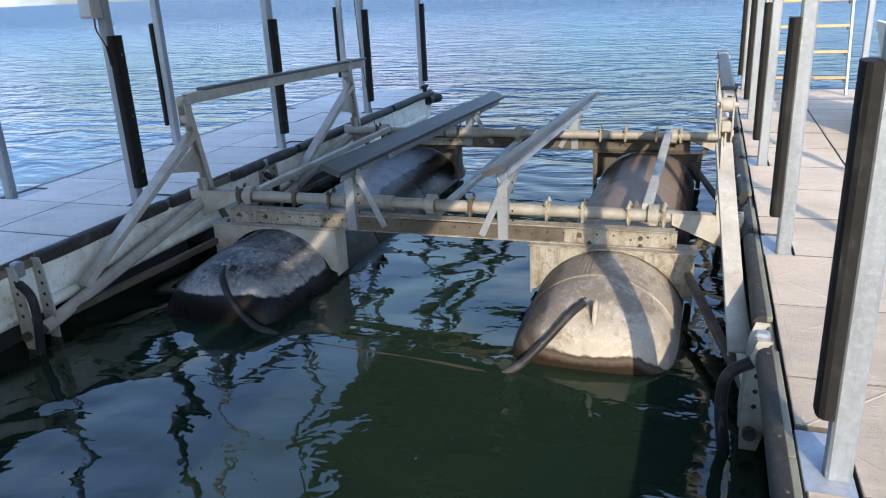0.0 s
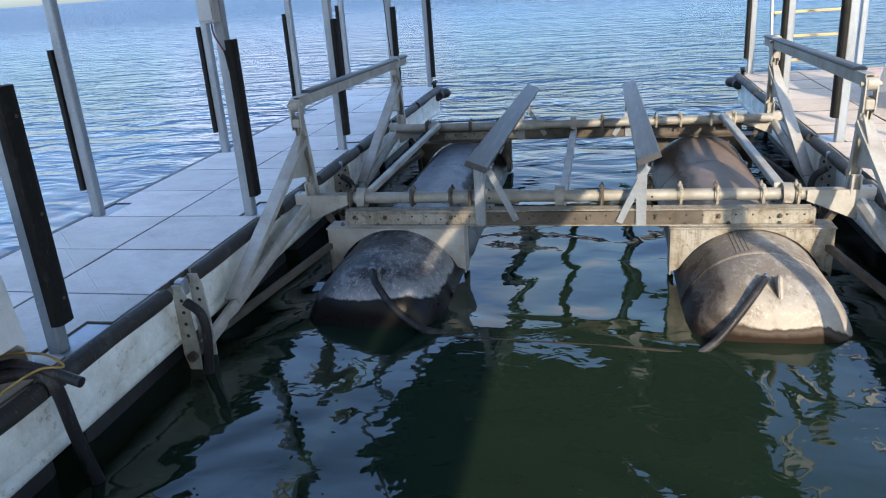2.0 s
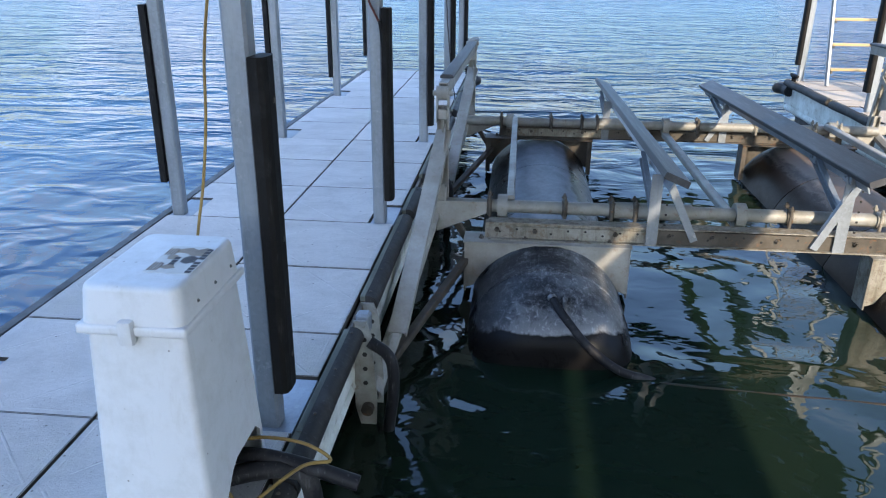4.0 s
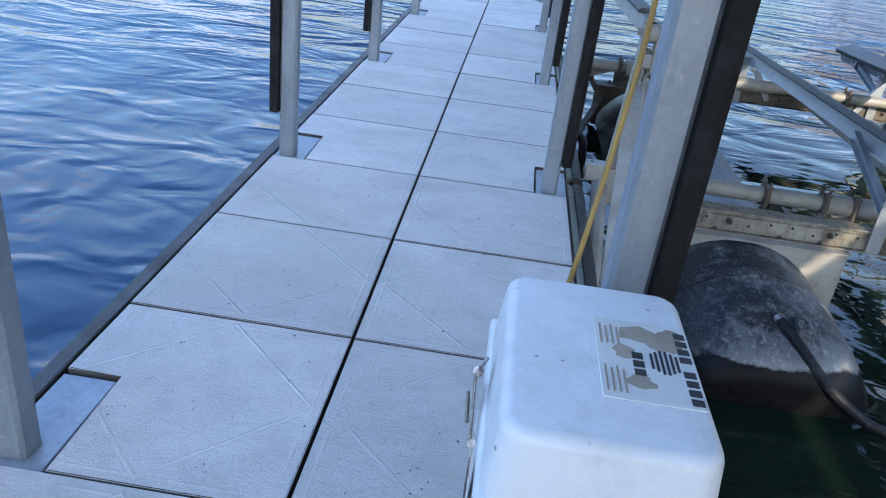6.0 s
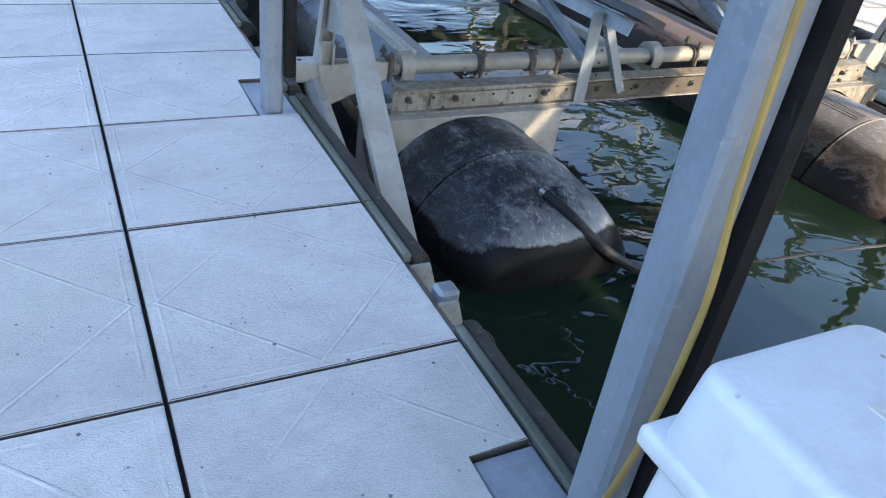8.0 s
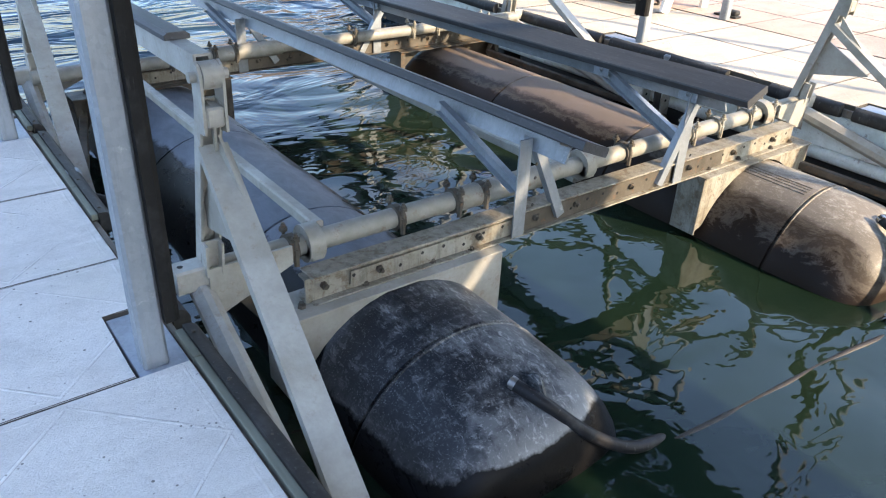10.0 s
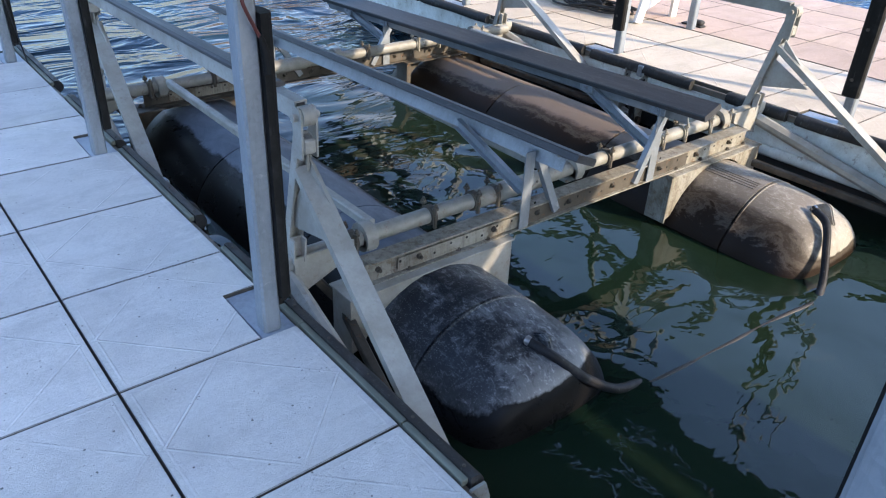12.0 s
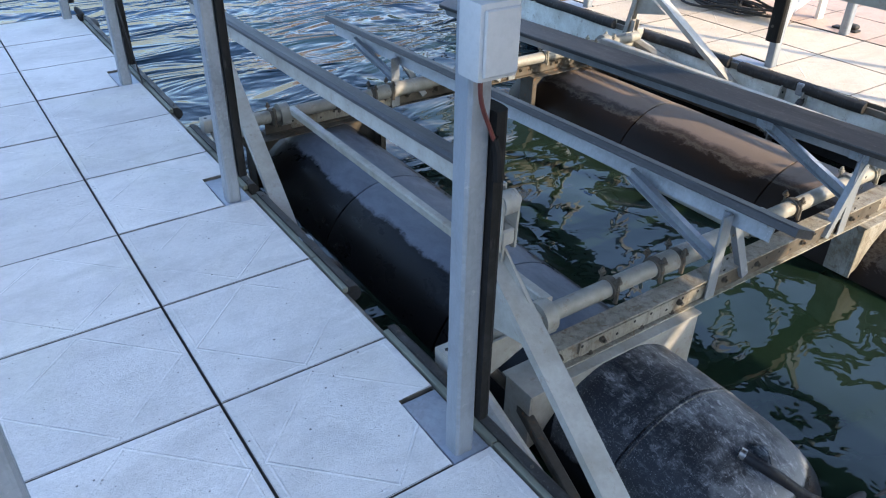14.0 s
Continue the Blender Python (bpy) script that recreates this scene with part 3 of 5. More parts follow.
walkway = tagged(mesh_object("dock_4", bm, WALKWAY), "pale concrete walkway joining the dock fingers", "dock", "", "structure")
bm = bmesh.new()
box(bm, -4.0, 14.0, -5.5, PAVER * -3 - 0.15, WATER_Z - 0.2, -0.165, 0.04)
part("float_block", bm, FLOAT, walkway)

# roof over the slip
bm = bmesh.new()
box(bm, -0.45, 4.52, -11.0, 8.05, 3.45, 3.55)
roof = tagged(mesh_object("ceiling", bm, ROOF), "grey metal roof over the boat slip", "roof", "", "structure")
for y in (-9.0, -6.2, -3.0, -0.66, 1.62, 3.9, 6.2, 7.9):
    bm = bmesh.new()
    box(bm, -0.4, 4.5, y - 0.05, y + 0.05, 3.27, 3.447)
    part("roof_beam", bm, ROOF, roof)
# Unseen panel below the eave, added to shade the middle of the lift.
bm = bmesh.new()
box(bm, 4.445, 4.495, -10.9, 8.0, 2.40, 3.138)
part("shade_panel", bm, ROOF, roof, "unseen deep grey panel added to shade the lift")
for x in (-0.09, 4.47):
    bm = bmesh.new()
    box(bm, x - 0.05, x + 0.05, -10.9, 8.0, 3.14, 3.268)
    part("roof_plate", bm, ROOF, roof)


# ---- posts ----
def build_post(name, fender_side, label, z_low=0.15):
    """A square galvanised roof post at the origin with a rubber fender on one face."""
    ob = thing(name, (0, 0, 0), label, "post", "roof posts of the docks")
    bm = bmesh.new()
    sweep(bm, (0, 0, -0.011), (0, 0, 3.135), rect(0.080, 0.080, 0.010), (0, 1, 0))
    part("tube", bm, GALV, ob, "galvanised square tube")
    if fender_side:
        s = fender_side
        bm = bmesh.new()
        prof = [(-0.062, 0), (0.062, 0), (0.062, 0.030), (0.052, 0.046), (0.024, 0.053), (-0.024, 0.053), (-0.052, 0.046), (-0.062, 0.030)]
        prof = [(u * s, v) for u, v in prof]
        sweep(bm, (s * 0.041, 0, z_low), (s * 0.041, 0, 1.33), prof, (s, 0, 0))
        f = part("rubber_fender", bm, RUBBER, ob, "black rubber post fender")
        studs("bolt_hole_disc", [(s * 0.0925, 0.012, z) for z in (z_low + 0.13, 0.72, 1.19)], (s, 0, 0), 0.015, 0.003, LIFT_DARK, f)
    return ob


post_in = build_post("dock_post", 1, "galvanised square dock post with a black rubber fender")
post_out = build_post("dock_post", -1, "galvanised square dock post with a black rubber fender", 0.22)
post_bare = build_post("dock_post", 0, "bare galvanised square dock post")
ROW_Y = [PAVER * k + 0.068 for k in (-1, 2, 5, 8)] + [END_Y - 0.08]
post_in.matrix_basis = Matrix.Translation((-0.098, ROW_Y[0], 0))
post_out.matrix_basis = Matrix.Translation((-1.46, ROW_Y[0], 0))
post_bare.matrix_basis = Matrix.Translation((6.20, ROW_Y[0], 0))
for y in ROW_Y[1:]:
    copy_thing(post_in, Matrix.Translation((-0.098, y, 0)))
    copy_thing(post_out, Matrix.Translation((-1.46, y, 0)))
    copy_thing(post_bare, Matrix.Translation((6.20, y, 0)))
for y in (-0.81, 1.42, 3.68, 5.98, END_Y - 0.10):
    copy_thing(post_out, Matrix.Translation((4.735, y, 0)))


# ---- edge fenders and brackets of the docks ----
def edge_fender(y0, y1, x, s, bow=0.0):
    """A rubber fender on a wooden backing strip along a dock's edge; s is the way it faces."""
    ob = thing("edge_fender", (x, y0, -0.10), "worn grey rubber dock fender on a wooden strip", "fender", "edge fenders of the docks")
    a, b = sorted((x + s * 0.008, x + s * 0.036))
    cuts = [y0 + 0.01] + [PAVER * k for k in range(-3, 11) if y0 + 0.1 < PAVER * k < y1 - 0.1] + [y1 - 0.005]
    for c0, c1 in zip(cuts, cuts[1:]):
        bm = bmesh.new()
        box(bm, a, b, c0 + 0.003, c1 - 0.003, -0.029, 0.001, 0.005, 2)
        part("backing_strip", bm, STRIP, ob, "weathered grey-green backing strip")
    bm = bmesh.new()
    prof = [(0, -0.084), (0.030, -0.082), (0.050, -0.072), (0.060, -0.054), (0.060, -0.030), (0.050, -0.007), (0.030, 0.007), (0, 0.010)]
    n = 7
    rings = []
    for i in range(n):
        t = i / (n - 1)
        dz = bow * 4 * (t - 0.5) ** 2 - 0.004 * math.sin(9 * t)
        rings.append([bm.verts.new((x + s * (0.038 + u), y0 + (y1 - y0) * t, v + dz)) for u, v in prof])
    for r0, r1 in zip(rings, rings[1:]):
        for k in range(len(prof)):
            j = (k + 1) % len(prof)
            bm.faces.new((r0[k], r0[j], r1[j], r1[k]))
    bm.faces.new(rings[0])
    bm.faces.new(rings[-1][::-1])
    f = part("rubber", bm, FENDER, ob, "scuffed grey-black rubber", True)
    k = int((y1 - y0) / 0.32)
    studs("screw", [(x + s * 0.056, y0 + 0.06 + (y1 - y0 - 0.12) * i / max(k, 1), 0.008) for i in range(k + 1)], (0, 0, 1), 0.008, 0.005, LIFT_DARK, f)
    return ob


SEGMENTS = [(-2.2, -1.05), (-1.04, 0.06), (0.40, 1.71), (1.80, 2.34), (2.70, 3.86), (3.97, 5.05), (5.40, 6.60), (6.70, 8.30)]
for a, b in SEGMENTS:
    edge_fender(a, b, 0.0, 1)
    edge_fender(a, b, RIGHT_X, -1)


def pivot_bracket(x, y, s):
    """Two drilled plates and a pin under the dock's edge that hold a lift arm."""
    ob = thing("pivot_bracket", (x, y, -0.62), "drilled galvanised pivot bracket bolted to the dock side", "bracket", "lift pivot brackets")
    for dy in (-0.10, 0.10):
        bm = bmesh.new()
        prism(bm, [(x + s * 0.02, -0.02), (x + s * 0.085, -0.02), (x + s * 0.11, -0.10), (x + s * 0.13, -0.45), (x + s * 0.12, -0.66), (x + s * 0.06, -0.66), (x + s * 0.02, -0.5)], "y", y + dy - 0.006, y + dy + 0.006)
        pl = part("plate", bm, BRACKET, ob)
        studs("hole_disc", [(x + s * 0.075, y + dy - 0.0065, z) for z in (-0.12, -0.20, -0.28, -0.36)], (0, -1, 0), 0.013, 0.003, DARK, pl)
    bm = bmesh.new()
    sweep(bm, (x + s * 0.085, y - 0.14, -0.50), (x + s * 0.085, y + 0.14, -0.50), ring_outline(0.032, 12))
    part("pin", bm, LIFT_DARK, ob, "", True)
    bm = bmesh.new()
    box(bm, *sorted((x + s * 0.03, x + s * 0.10)), y - 0.09, y - 0.02, -0.10, 0.005, 0.012)
    part("clamp", bm, GALV, ob)
    bm = bmesh.new()
    tube(bm, smooth_line([(x + s * 0.10, y - 0.10, -0.13), (x + s * 0.20, y - 0.12, -0.20), (x + s * 0.22, y - 0.13, -0.36), (x + s * 0.19, y - 0.14, -0.62), (x + s * 0.18, y - 0.14, -0.8)]), 0.030)
    part("hose_guard", bm, HOSE, ob, "short black hose", True)
    return ob


for y in (0.28, 3.30):
    pivot_bracket(0.0, y, 1)
    pivot_bracket(RIGHT_X, y, -1)


# ---- the boat lift ----
lift = thing("boat_lift", (2.35, 3.3, WATER_Z), "dusty steel floating boat lift with two plastic tanks and dark bunks", "boat lift")
TANK_R_, TANK_Z = 0.535, -0.755
BEAMS_Y = (1.90, 5.06)


def tank(xc, material, label, y_shift):
    """A cylinder with a swept, rounded nose, ribs and a hose socket."""
    bm = bmesh.new()
    R = TANK_R_
    # along the tank: y, half width, height over and under the axis
    stations = [(0.770, 0.05, 0.04, 0.05), (0.774, 0.26, 0.185, 0.26), (0.785, 0.345, 0.262, 0.34), (0.805, 0.410, 0.328, 0.41), (0.835, 0.452, 0.382, 0.45), (0.88, 0.485, 0.428, 0.48), (0.93, 0.504, 0.458, 0.50), (0.98, 0.514, 0.478, 0.51), (1.04, 0.521, 0.494, 0.52), (1.12, 0.527, 0.509, 0.53), (1.22, 0.533, 0.525, 0.533), (1.34, R, R - 0.004, R)]
    for y in (1.34, 2.60, 3.90):
        stations += [(y + 0.004, R + 0.002, R + 0.002, R), (y + 0.011, R + 0.001, R + 0.001, R), (y + 0.014, R - 0.013, R - 0.013, R), (y + 0.024, R - 0.013, R - 0.013, R), (y + 0.027, R, R, R)]
    stations += [(5.25, R, R, R), (5.42, 0.50, 0.50, 0.50), (5.53, 0.40, 0.40, 0.40), (5.57, 0.2, 0.2, 0.2), (5.575, 0.02, 0.02, 0.02)]
    n = 56
    rings = []
    for y, w, up, low in stations:
        ring = []
        e = 0.96 if y < 1.2 else 1.0
        for k in range(n):
            a = 2 * math.pi * k / n
            c, s = math.cos(a), math.sin(a)
            dx = w * math.copysign(abs(c) ** e, c)
            z = (up if s > 0 else low) * math.copysign(abs(s) ** e, s)
            if s > 0:
                z -= 0.042 * math.exp(-(dx / 0.11) ** 2 - ((y - 0.97) / 0.11) ** 2)
            ring.append(bm.verts.new((xc + dx, y + y_shift, TANK_Z + z)))
        rings.append(ring)
    for a, b in zip(rings, rings[1:]):
        for k in range(n):
            j = (k + 1) % n
            bm.faces.new((a[k], a[j], b[j], b[k]))
    bm.faces.new(rings[0])
    bm.faces.new(rings[-1])
    t = part("tank", bm, material, lift, label, True)
    for dx in (-0.150, -0.124, -0.098, -0.072):
        bm = bmesh.new()
        z = TANK_Z + math.sqrt(R * R - dx * dx)
        sweep(bm, (xc + dx, 1.40 + y_shift, z), (xc + dx, 1.80, z), [(-0.006, -0.004), (0.006, -0.004), (0.003, 0.0035), (-0.003, 0.0035)])
        part("moulded_rib", bm, material, t)
    # the parting seam of the mould, round the nose just over the water
    loop = [(w * math.cos(0.27), y, up * math.sin(0.27)) for y, w, up, low in stations[2:12]]
    loop = [(-dx, y, z) for dx, y, z in reversed(loop)] + loop
    bm = bmesh.new()
    tube(bm, [(xc + dx, y + y_shift, TANK_Z + z) for dx, y, z in loop], 0.0065, 6)
    part("mould_seam", bm, SEAM, t, "worn pale moulding seam", True)
    return t


def air_hose(pts, parent):
    bm = bmesh.new()
    tube(bm, smooth_line(pts, 8), 0.0255, 12)
    part("air_hose", bm, HOSE, parent, "black rubber air hose", True)
    bm = bmesh.new()
    p = Vector(pts[0])
    d = (Vector(pts[1]) - p).normalized()
    sweep(bm, p - d * 0.012, p + d * 0.014, ring_outline(0.029, 12), (0, 1, 0.3))
    part("hose_clamp", bm, CHROME, parent, "small steel hose clamp", True)
    bm = bmesh.new()
    prism(bm, [(p.y - 0.14, p.z - 0.09), (p.y - 0.075, p.z + 0.035), (p.y - 0.045, p.z + 0.045), (p.y + 0.05, p.z - 0.01), (p.y - 0.02, p.z - 0.08)], "x", p.x + 0.062, p.x + 0.088)
    bmesh.ops.bevel(bm, geom=list(bm.edges), offset=0.008, segments=2, affect="EDGES")
    part("lug", bm, parent.data.materials[0], parent, "", True)
    return p


tank_l = tank(1.02, TANK_L, "black plastic tank with grey dried scum", 0.06)
tank_r = tank(3.675, TANK_R, "brown-stained plastic tank streaked with pale scum", 0.0)
air_hose([(1.02, 1.10, -0.277), (1.08, 0.97, -0.318), (1.22, 0.86, -0.45), (1.40, 0.80, -0.565), (1.58, 0.79, -0.615), (1.8, 0.8, -0.70)], tank_l)
air_hose([(3.63, 1.00, -0.262), (3.56, 0.87, -0.296), (3.44, 0.77, -0.43), (3.32, 0.69, -0.55), (3.2, 0.64, -0.63), (3.05, 0.61, -0.72)], tank_r)

bm = bmesh.new()
tube(bm, smooth_line([(1.54, 0.78, -0.630), (1.66, 0.745, -0.6145), (1.91, 0.72, -0.6125), (2.06, 0.713, -0.6165), (2.36, 0.690, -0.6125), (2.59, 0.680, -0.6165), (2.83, 0.655, -0.6105), (3.02, 0.63, -0.611), (3.16, 0.625, -0.625), (3.24, 0.63, -0.66)], 8), 0.0175, 12)
part("link_hose", bm, LINK, lift, "rusty brown hose lying along the water", True)


def hanger(xc, y, s, steel):
    """The arched steel plate that sits over a tank; s is the way its flanges point."""
    bm = bmesh.new()
    arc = [(xc + (TANK_R_ + 0.012) * math.cos(a), TANK_Z + (TANK_R_ + 0.012) * math.sin(a)) for a in (math.pi * (0.14 + 0.72 * i / 14) for i in range(15))]
    low = TANK_Z + (TANK_R_ + 0.012) * math.sin(math.pi * 0.14) - 0.02
    out = [(xc - 0.55, low), (xc - 0.55, -0.208), (xc + 0.55, -0.208), (xc + 0.55, low)] + [(u, min(v, -0.212)) for u, v in arc]
    prism(bm, out, "y", y - 0.006, y + 0.006)
    h = part("hanger_plate", bm, steel, lift, "arched steel hanger plate")
    for side in (-1, 1):
        bm = bmesh.new()
        box(bm, *sorted((xc + side * 0.55, xc + side * 0.562)), *sorted((y - s * 0.006, y + s * 0.17)), low - 0.03, -0.208, 0.002)
        box(bm, *sorted((xc + side * 0.55, xc + side * 0.515)), y + s * 0.158, y + s * 0.170, low - 0.03, -0.21) if s > 0 else box(bm, *sorted((xc + side * 0.55, xc + side * 0.515)), y - 0.170, y - 0.158, low - 0.03, -0.21)
        part("side_flange", bm, steel, h)
    bm = bmesh.new()
    box(bm, xc - 0.57, xc + 0.57, *sorted((y - s * 0.02, y + s * 0.19)), -0.2055, -0.196, 0.002)
    part("top_flange", bm, steel, h)
    studs("bolt", [(xc + dx, y + s * 0.06, -0.195) for dx in (-0.45, -0.15, 0.2, 0.42)], (0, 0, 1), 0.018, 0.025, LIFT_DARK, h)


for xc in (1.005, 3.68):
    hanger(xc, 1.80, 1, LIFT if xc < 2 else BEAM)
    # far hangers take the darker steel colour
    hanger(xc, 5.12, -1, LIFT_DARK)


def cross_beam(y, s, steel):
    """Two lapped channels bolted across the tanks; s is the way the flat web faces."""
    bm = bmesh.new()
    sweep(bm, (0.58, y, -0.138), (2.05, y, -0.138), channel(0.06, 0.115), (0, 0, 1), 0 if s < 0 else 180)
    b = part("cross_beam", bm, steel, lift, "drilled dusty steel cross channel")
    bm = bmesh.new()
    sweep(bm, (1.745, y + s * 0.010, -0.138), (3.35, y + s * 0.010, -0.138), channel(0.06, 0.094), (0, 0, 1), 0 if s < 0 else 180)
    part("lap_channel", bm, LIFT_DARK, b, "darker stained lapped channel")
    bm = bmesh.new()
    prism(bm, [(0.795, -0.180), (1.725, -0.180), (1.725, -0.100), (0.785, -0.100), (0.780, -0.165)], "y", *sorted((y + s * 0.0305, y + s * 0.044)))
    part("lap_plate", bm, BEAM, b, "pale drilled splice plate")
    bm = bmesh.new()
    sweep(bm, (2.70, y, -0.138), (4.12, y, -0.138), channel(0.06, 0.115), (0, 0, 1), 0 if s < 0 else 180)
    part("lap_channel", bm, steel, b)
    bm = bmesh.new()
    box(bm, 0.60, 4.10, y - 0.055, y + 0.055, -0.0785, -0.070, 0.002)
    box(bm, 0.60, 4.10, y - 0.065, y + 0.065, -0.1955, -0.188, 0.002)
    part("flange", bm, steel, b)
    xs = [0.68 + i * 0.116 for i in range(30)]
    studs("hole_disc", [(x, y + s * (0.0305 if x < 0.78 or x > 3.4 else 0.0442 if x < 1.73 else 0.0405), -0.135 + (0.015 if i % 3 else -0.01)) for i, x in enumerate(xs)], (0, s, 0), 0.0085, 0.003, DARK, b)
    studs("bolt", [(x, y + s * (0.03 if x < 0.78 or x > 3.4 else 0.043 if x < 1.73 else 0.040), -0.128) for x in (0.66, 0.92, 1.46, 1.82, 2.10, 2.52, 3.02, 3.46, 3.88)], (0, s, 0), 0.017, 0.03, LIFT_DARK, b)
    return b


cross_beam(BEAMS_Y[0], -1, BEAM)
# The far beam's shade is put into its steel colour.
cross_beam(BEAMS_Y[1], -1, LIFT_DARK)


def torque_pipe(y):
    """The round cross pipe with clamps, riding on the beam."""
    z = -0.012
    bm = bmesh.new()
    sweep(bm, (0.22, y, z), (4.40, y, z), ring_outline(0.046, 18))
    p = part("cross_pipe", bm, PIPE, lift, "dusty round steel cross pipe", True)
    bm = bmesh.new()
    sweep(bm, (1.45, y, z), (1.98, y, z), ring_outline(0.058, 18))
    part("sleeve", bm, PIPE, p, "", True)
    for x in (0.69, 2.30, 3.95):
        bm = bmesh.new()
        sweep(bm, (x - 0.035, y, z), (x + 0.035, y, z), ring_outline(0.082, 18))
        box(bm, x - 0.035, x + 0.035, y - 0.075, y + 0.075, -0.0695, z + 0.02, 0.01)
        part("collar", bm, PIPE, p, "heavy steel bearing collar", True)
    for x in (0.60, 1.12, 1.44, 1.60, 2.62, 3.20, 3.46, 3.78, 4.02):
        bm = bmesh.new()
        sweep(bm, (x - 0.018, y, z), (x + 0.018, y, z), ring_outline(0.060, 14))
        for dy in (-0.055, 0.055):
            bolt(bm, (x, y + dy, z - 0.06), (0, 0, 1), 0.013, 0.15)
            bolt(bm, (x, y + dy, z + 0.055), (0, 0, 1), 0.020, 0.025)
        part("u_bolt", bm, LIFT_DARK if x < 3 else BEAM, p)
    return p


PIPES_Y = (2.03, 4.93)
for y in PIPES_Y:
    torque_pipe(y)

# lengthwise members between the two beams
for a, b, w in (((0.745, 2.06, 0.03), (0.745, 4.90, 0.02), 0.055), ((2.31, 2.05, -0.10), (2.30, 4.90, -0.10), 0.07), ((3.90, 2.06, 0.04), (3.90, 4.90, 0.03), 0.07)):
    bm = bmesh.new()
    sweep(bm, a, b, rect(w, 0.055, 0.008))
    part("long_brace", bm, LIFT, lift, "pale lengthwise steel brace")


def lift_arm(y, x0, s):
    """Arm from the dock bracket up to the cross pipe, with a guide leg and strut on it."""
    def at(x, yy, z):
        return (x0 + s * x, y + yy, z)
    bm = bmesh.new()
    sweep(bm, at(0.085, 0.30, -0.505), at(0.22, 2.10, -0.055), rect(0.085, 0.095, 0.03), (0, 0, 1))
    arm = part("lift_arm", bm, LIFT, lift, "pale swinging lift arm")
    bm = bmesh.new()
    sweep(bm, at(0.120, 2.03, -0.012), at(0.245, 2.03, -0.012), rect(0.098, 0.098, 0.008))
    stub = part("end_stub", bm, LIFT, arm, "open square tube end")
    studs("hole_disc", [at(0.150, 2.03, 0.0365)], (0, 0, 1), 0.012, 0.003, DARK, stub)
    bm = bmesh.new()
    prism(bm, [(x0 + s * 0.235, 0.030), (x0 + s * 0.58, 0.030), (x0 + s * 0.58, -0.040), (x0 + s * 0.235, -0.185)], "y", y + 1.965, y + 1.977)
    part("gusset", bm, LIFT, arm)
    bm = bmesh.new()
    sweep(bm, at(0.235, 2.00, -0.190), at(0.58, 2.00, -0.046), rect(0.075, 0.010, 0.002), (0, 0, 1))
    part("gusset_flange", bm, LIFT, arm)
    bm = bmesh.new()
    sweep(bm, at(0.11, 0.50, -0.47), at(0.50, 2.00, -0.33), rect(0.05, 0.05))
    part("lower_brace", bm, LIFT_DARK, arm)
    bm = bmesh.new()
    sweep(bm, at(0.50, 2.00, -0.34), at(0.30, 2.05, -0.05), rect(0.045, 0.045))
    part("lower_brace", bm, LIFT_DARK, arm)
    # guide leg, strut and gussets
    bm = bmesh.new()
    sweep(bm, at(0.268, 2.060, -0.020), at(0.280, 1.890, 0.70), channel(0.050, 0.078, 0.010), (1, 0, 0))
    part("guide_leg", bm, LIFT, arm, "pale steel channel leg")
    bm = bmesh.new()
    sweep(bm, at(0.262, 1.985, 0.0), at(0.264, 1.972, 0.135), channel(0.046, 0.070, 0.010), (1, 0, 0))
    part("foot_bracket", bm, LIFT, arm)
    bm = bmesh.new()
    prism(bm, [(y + 1.92, 0.42), (y + 1.995, 0.30), (y + 1.995, 0.19), (y + 1.62, 0.265)], "x", *sorted((x0 + s * 0.262, x0 + s * 0.272)))
    part("gusset", bm, LIFT, arm)
    bm = bmesh.new()
    sweep(bm, at(0.285, 1.915, 0.525), at(0.165, 0.615, -0.315), channel(0.044, 0.100, 0.010), (0, 0, 1), 90)
    strut = part("strut", bm, LIFT, arm, "wide pale steel channel strut")
    for u, ys in ((0.275, ((1.915, 0.700), (1.865, 0.530), (1.850, 0.690))), (0.292, ((1.870, 0.585), (1.70, 0.425), (1.87, 0.520)))):
        bm = bmesh.new()
        prism(bm, [(y + a, b) for a, b in ys], "x", *sorted((x0 + s * u, x0 + s * (u + 0.010))))
        part("stiffener", bm, LIFT, strut)
    for side in (-1, 1):
        bm = bmesh.new()
        c = x0 + s * 0.280 + side * 0.037
        prism(bm, [(y + 1.838, 0.600), (y + 1.912, 0.590), (y + 1.908, 0.800), (y + 1.893, 0.828), (y + 1.868, 0.838), (y + 1.843, 0.828), (y + 1.830, 0.800)], "x", c - 0.005, c + 0.005)
        part("hinge_cheek", bm, LIFT, arm)
    bm = bmesh.new()
    box(bm, x0 + s * 0.280 - 0.0315, x0 + s * 0.280 + 0.0315, y + 1.834, y + 1.914, 0.620, 0.690, 0.008)
    part("hinge_saddle", bm, LIFT, arm)
    bm = bmesh.new()
    sweep(bm, at(0.250, 1.868, 0.79), at(0.310, 1.868, 0.79), ring_outline(0.046, 18))
    sweep(bm, at(0.215, 1.868, 0.79), at(0.345, 1.868, 0.79), ring_outline(0.018, 10))
    part("hinge_roller", bm, LIFT, arm, "", True)
    return arm


for y, in ((0.0,), (3.0,)):
    lift_arm(y, 0.0, 1)
    lift_arm(y, RIGHT_X + 0.03, -1)


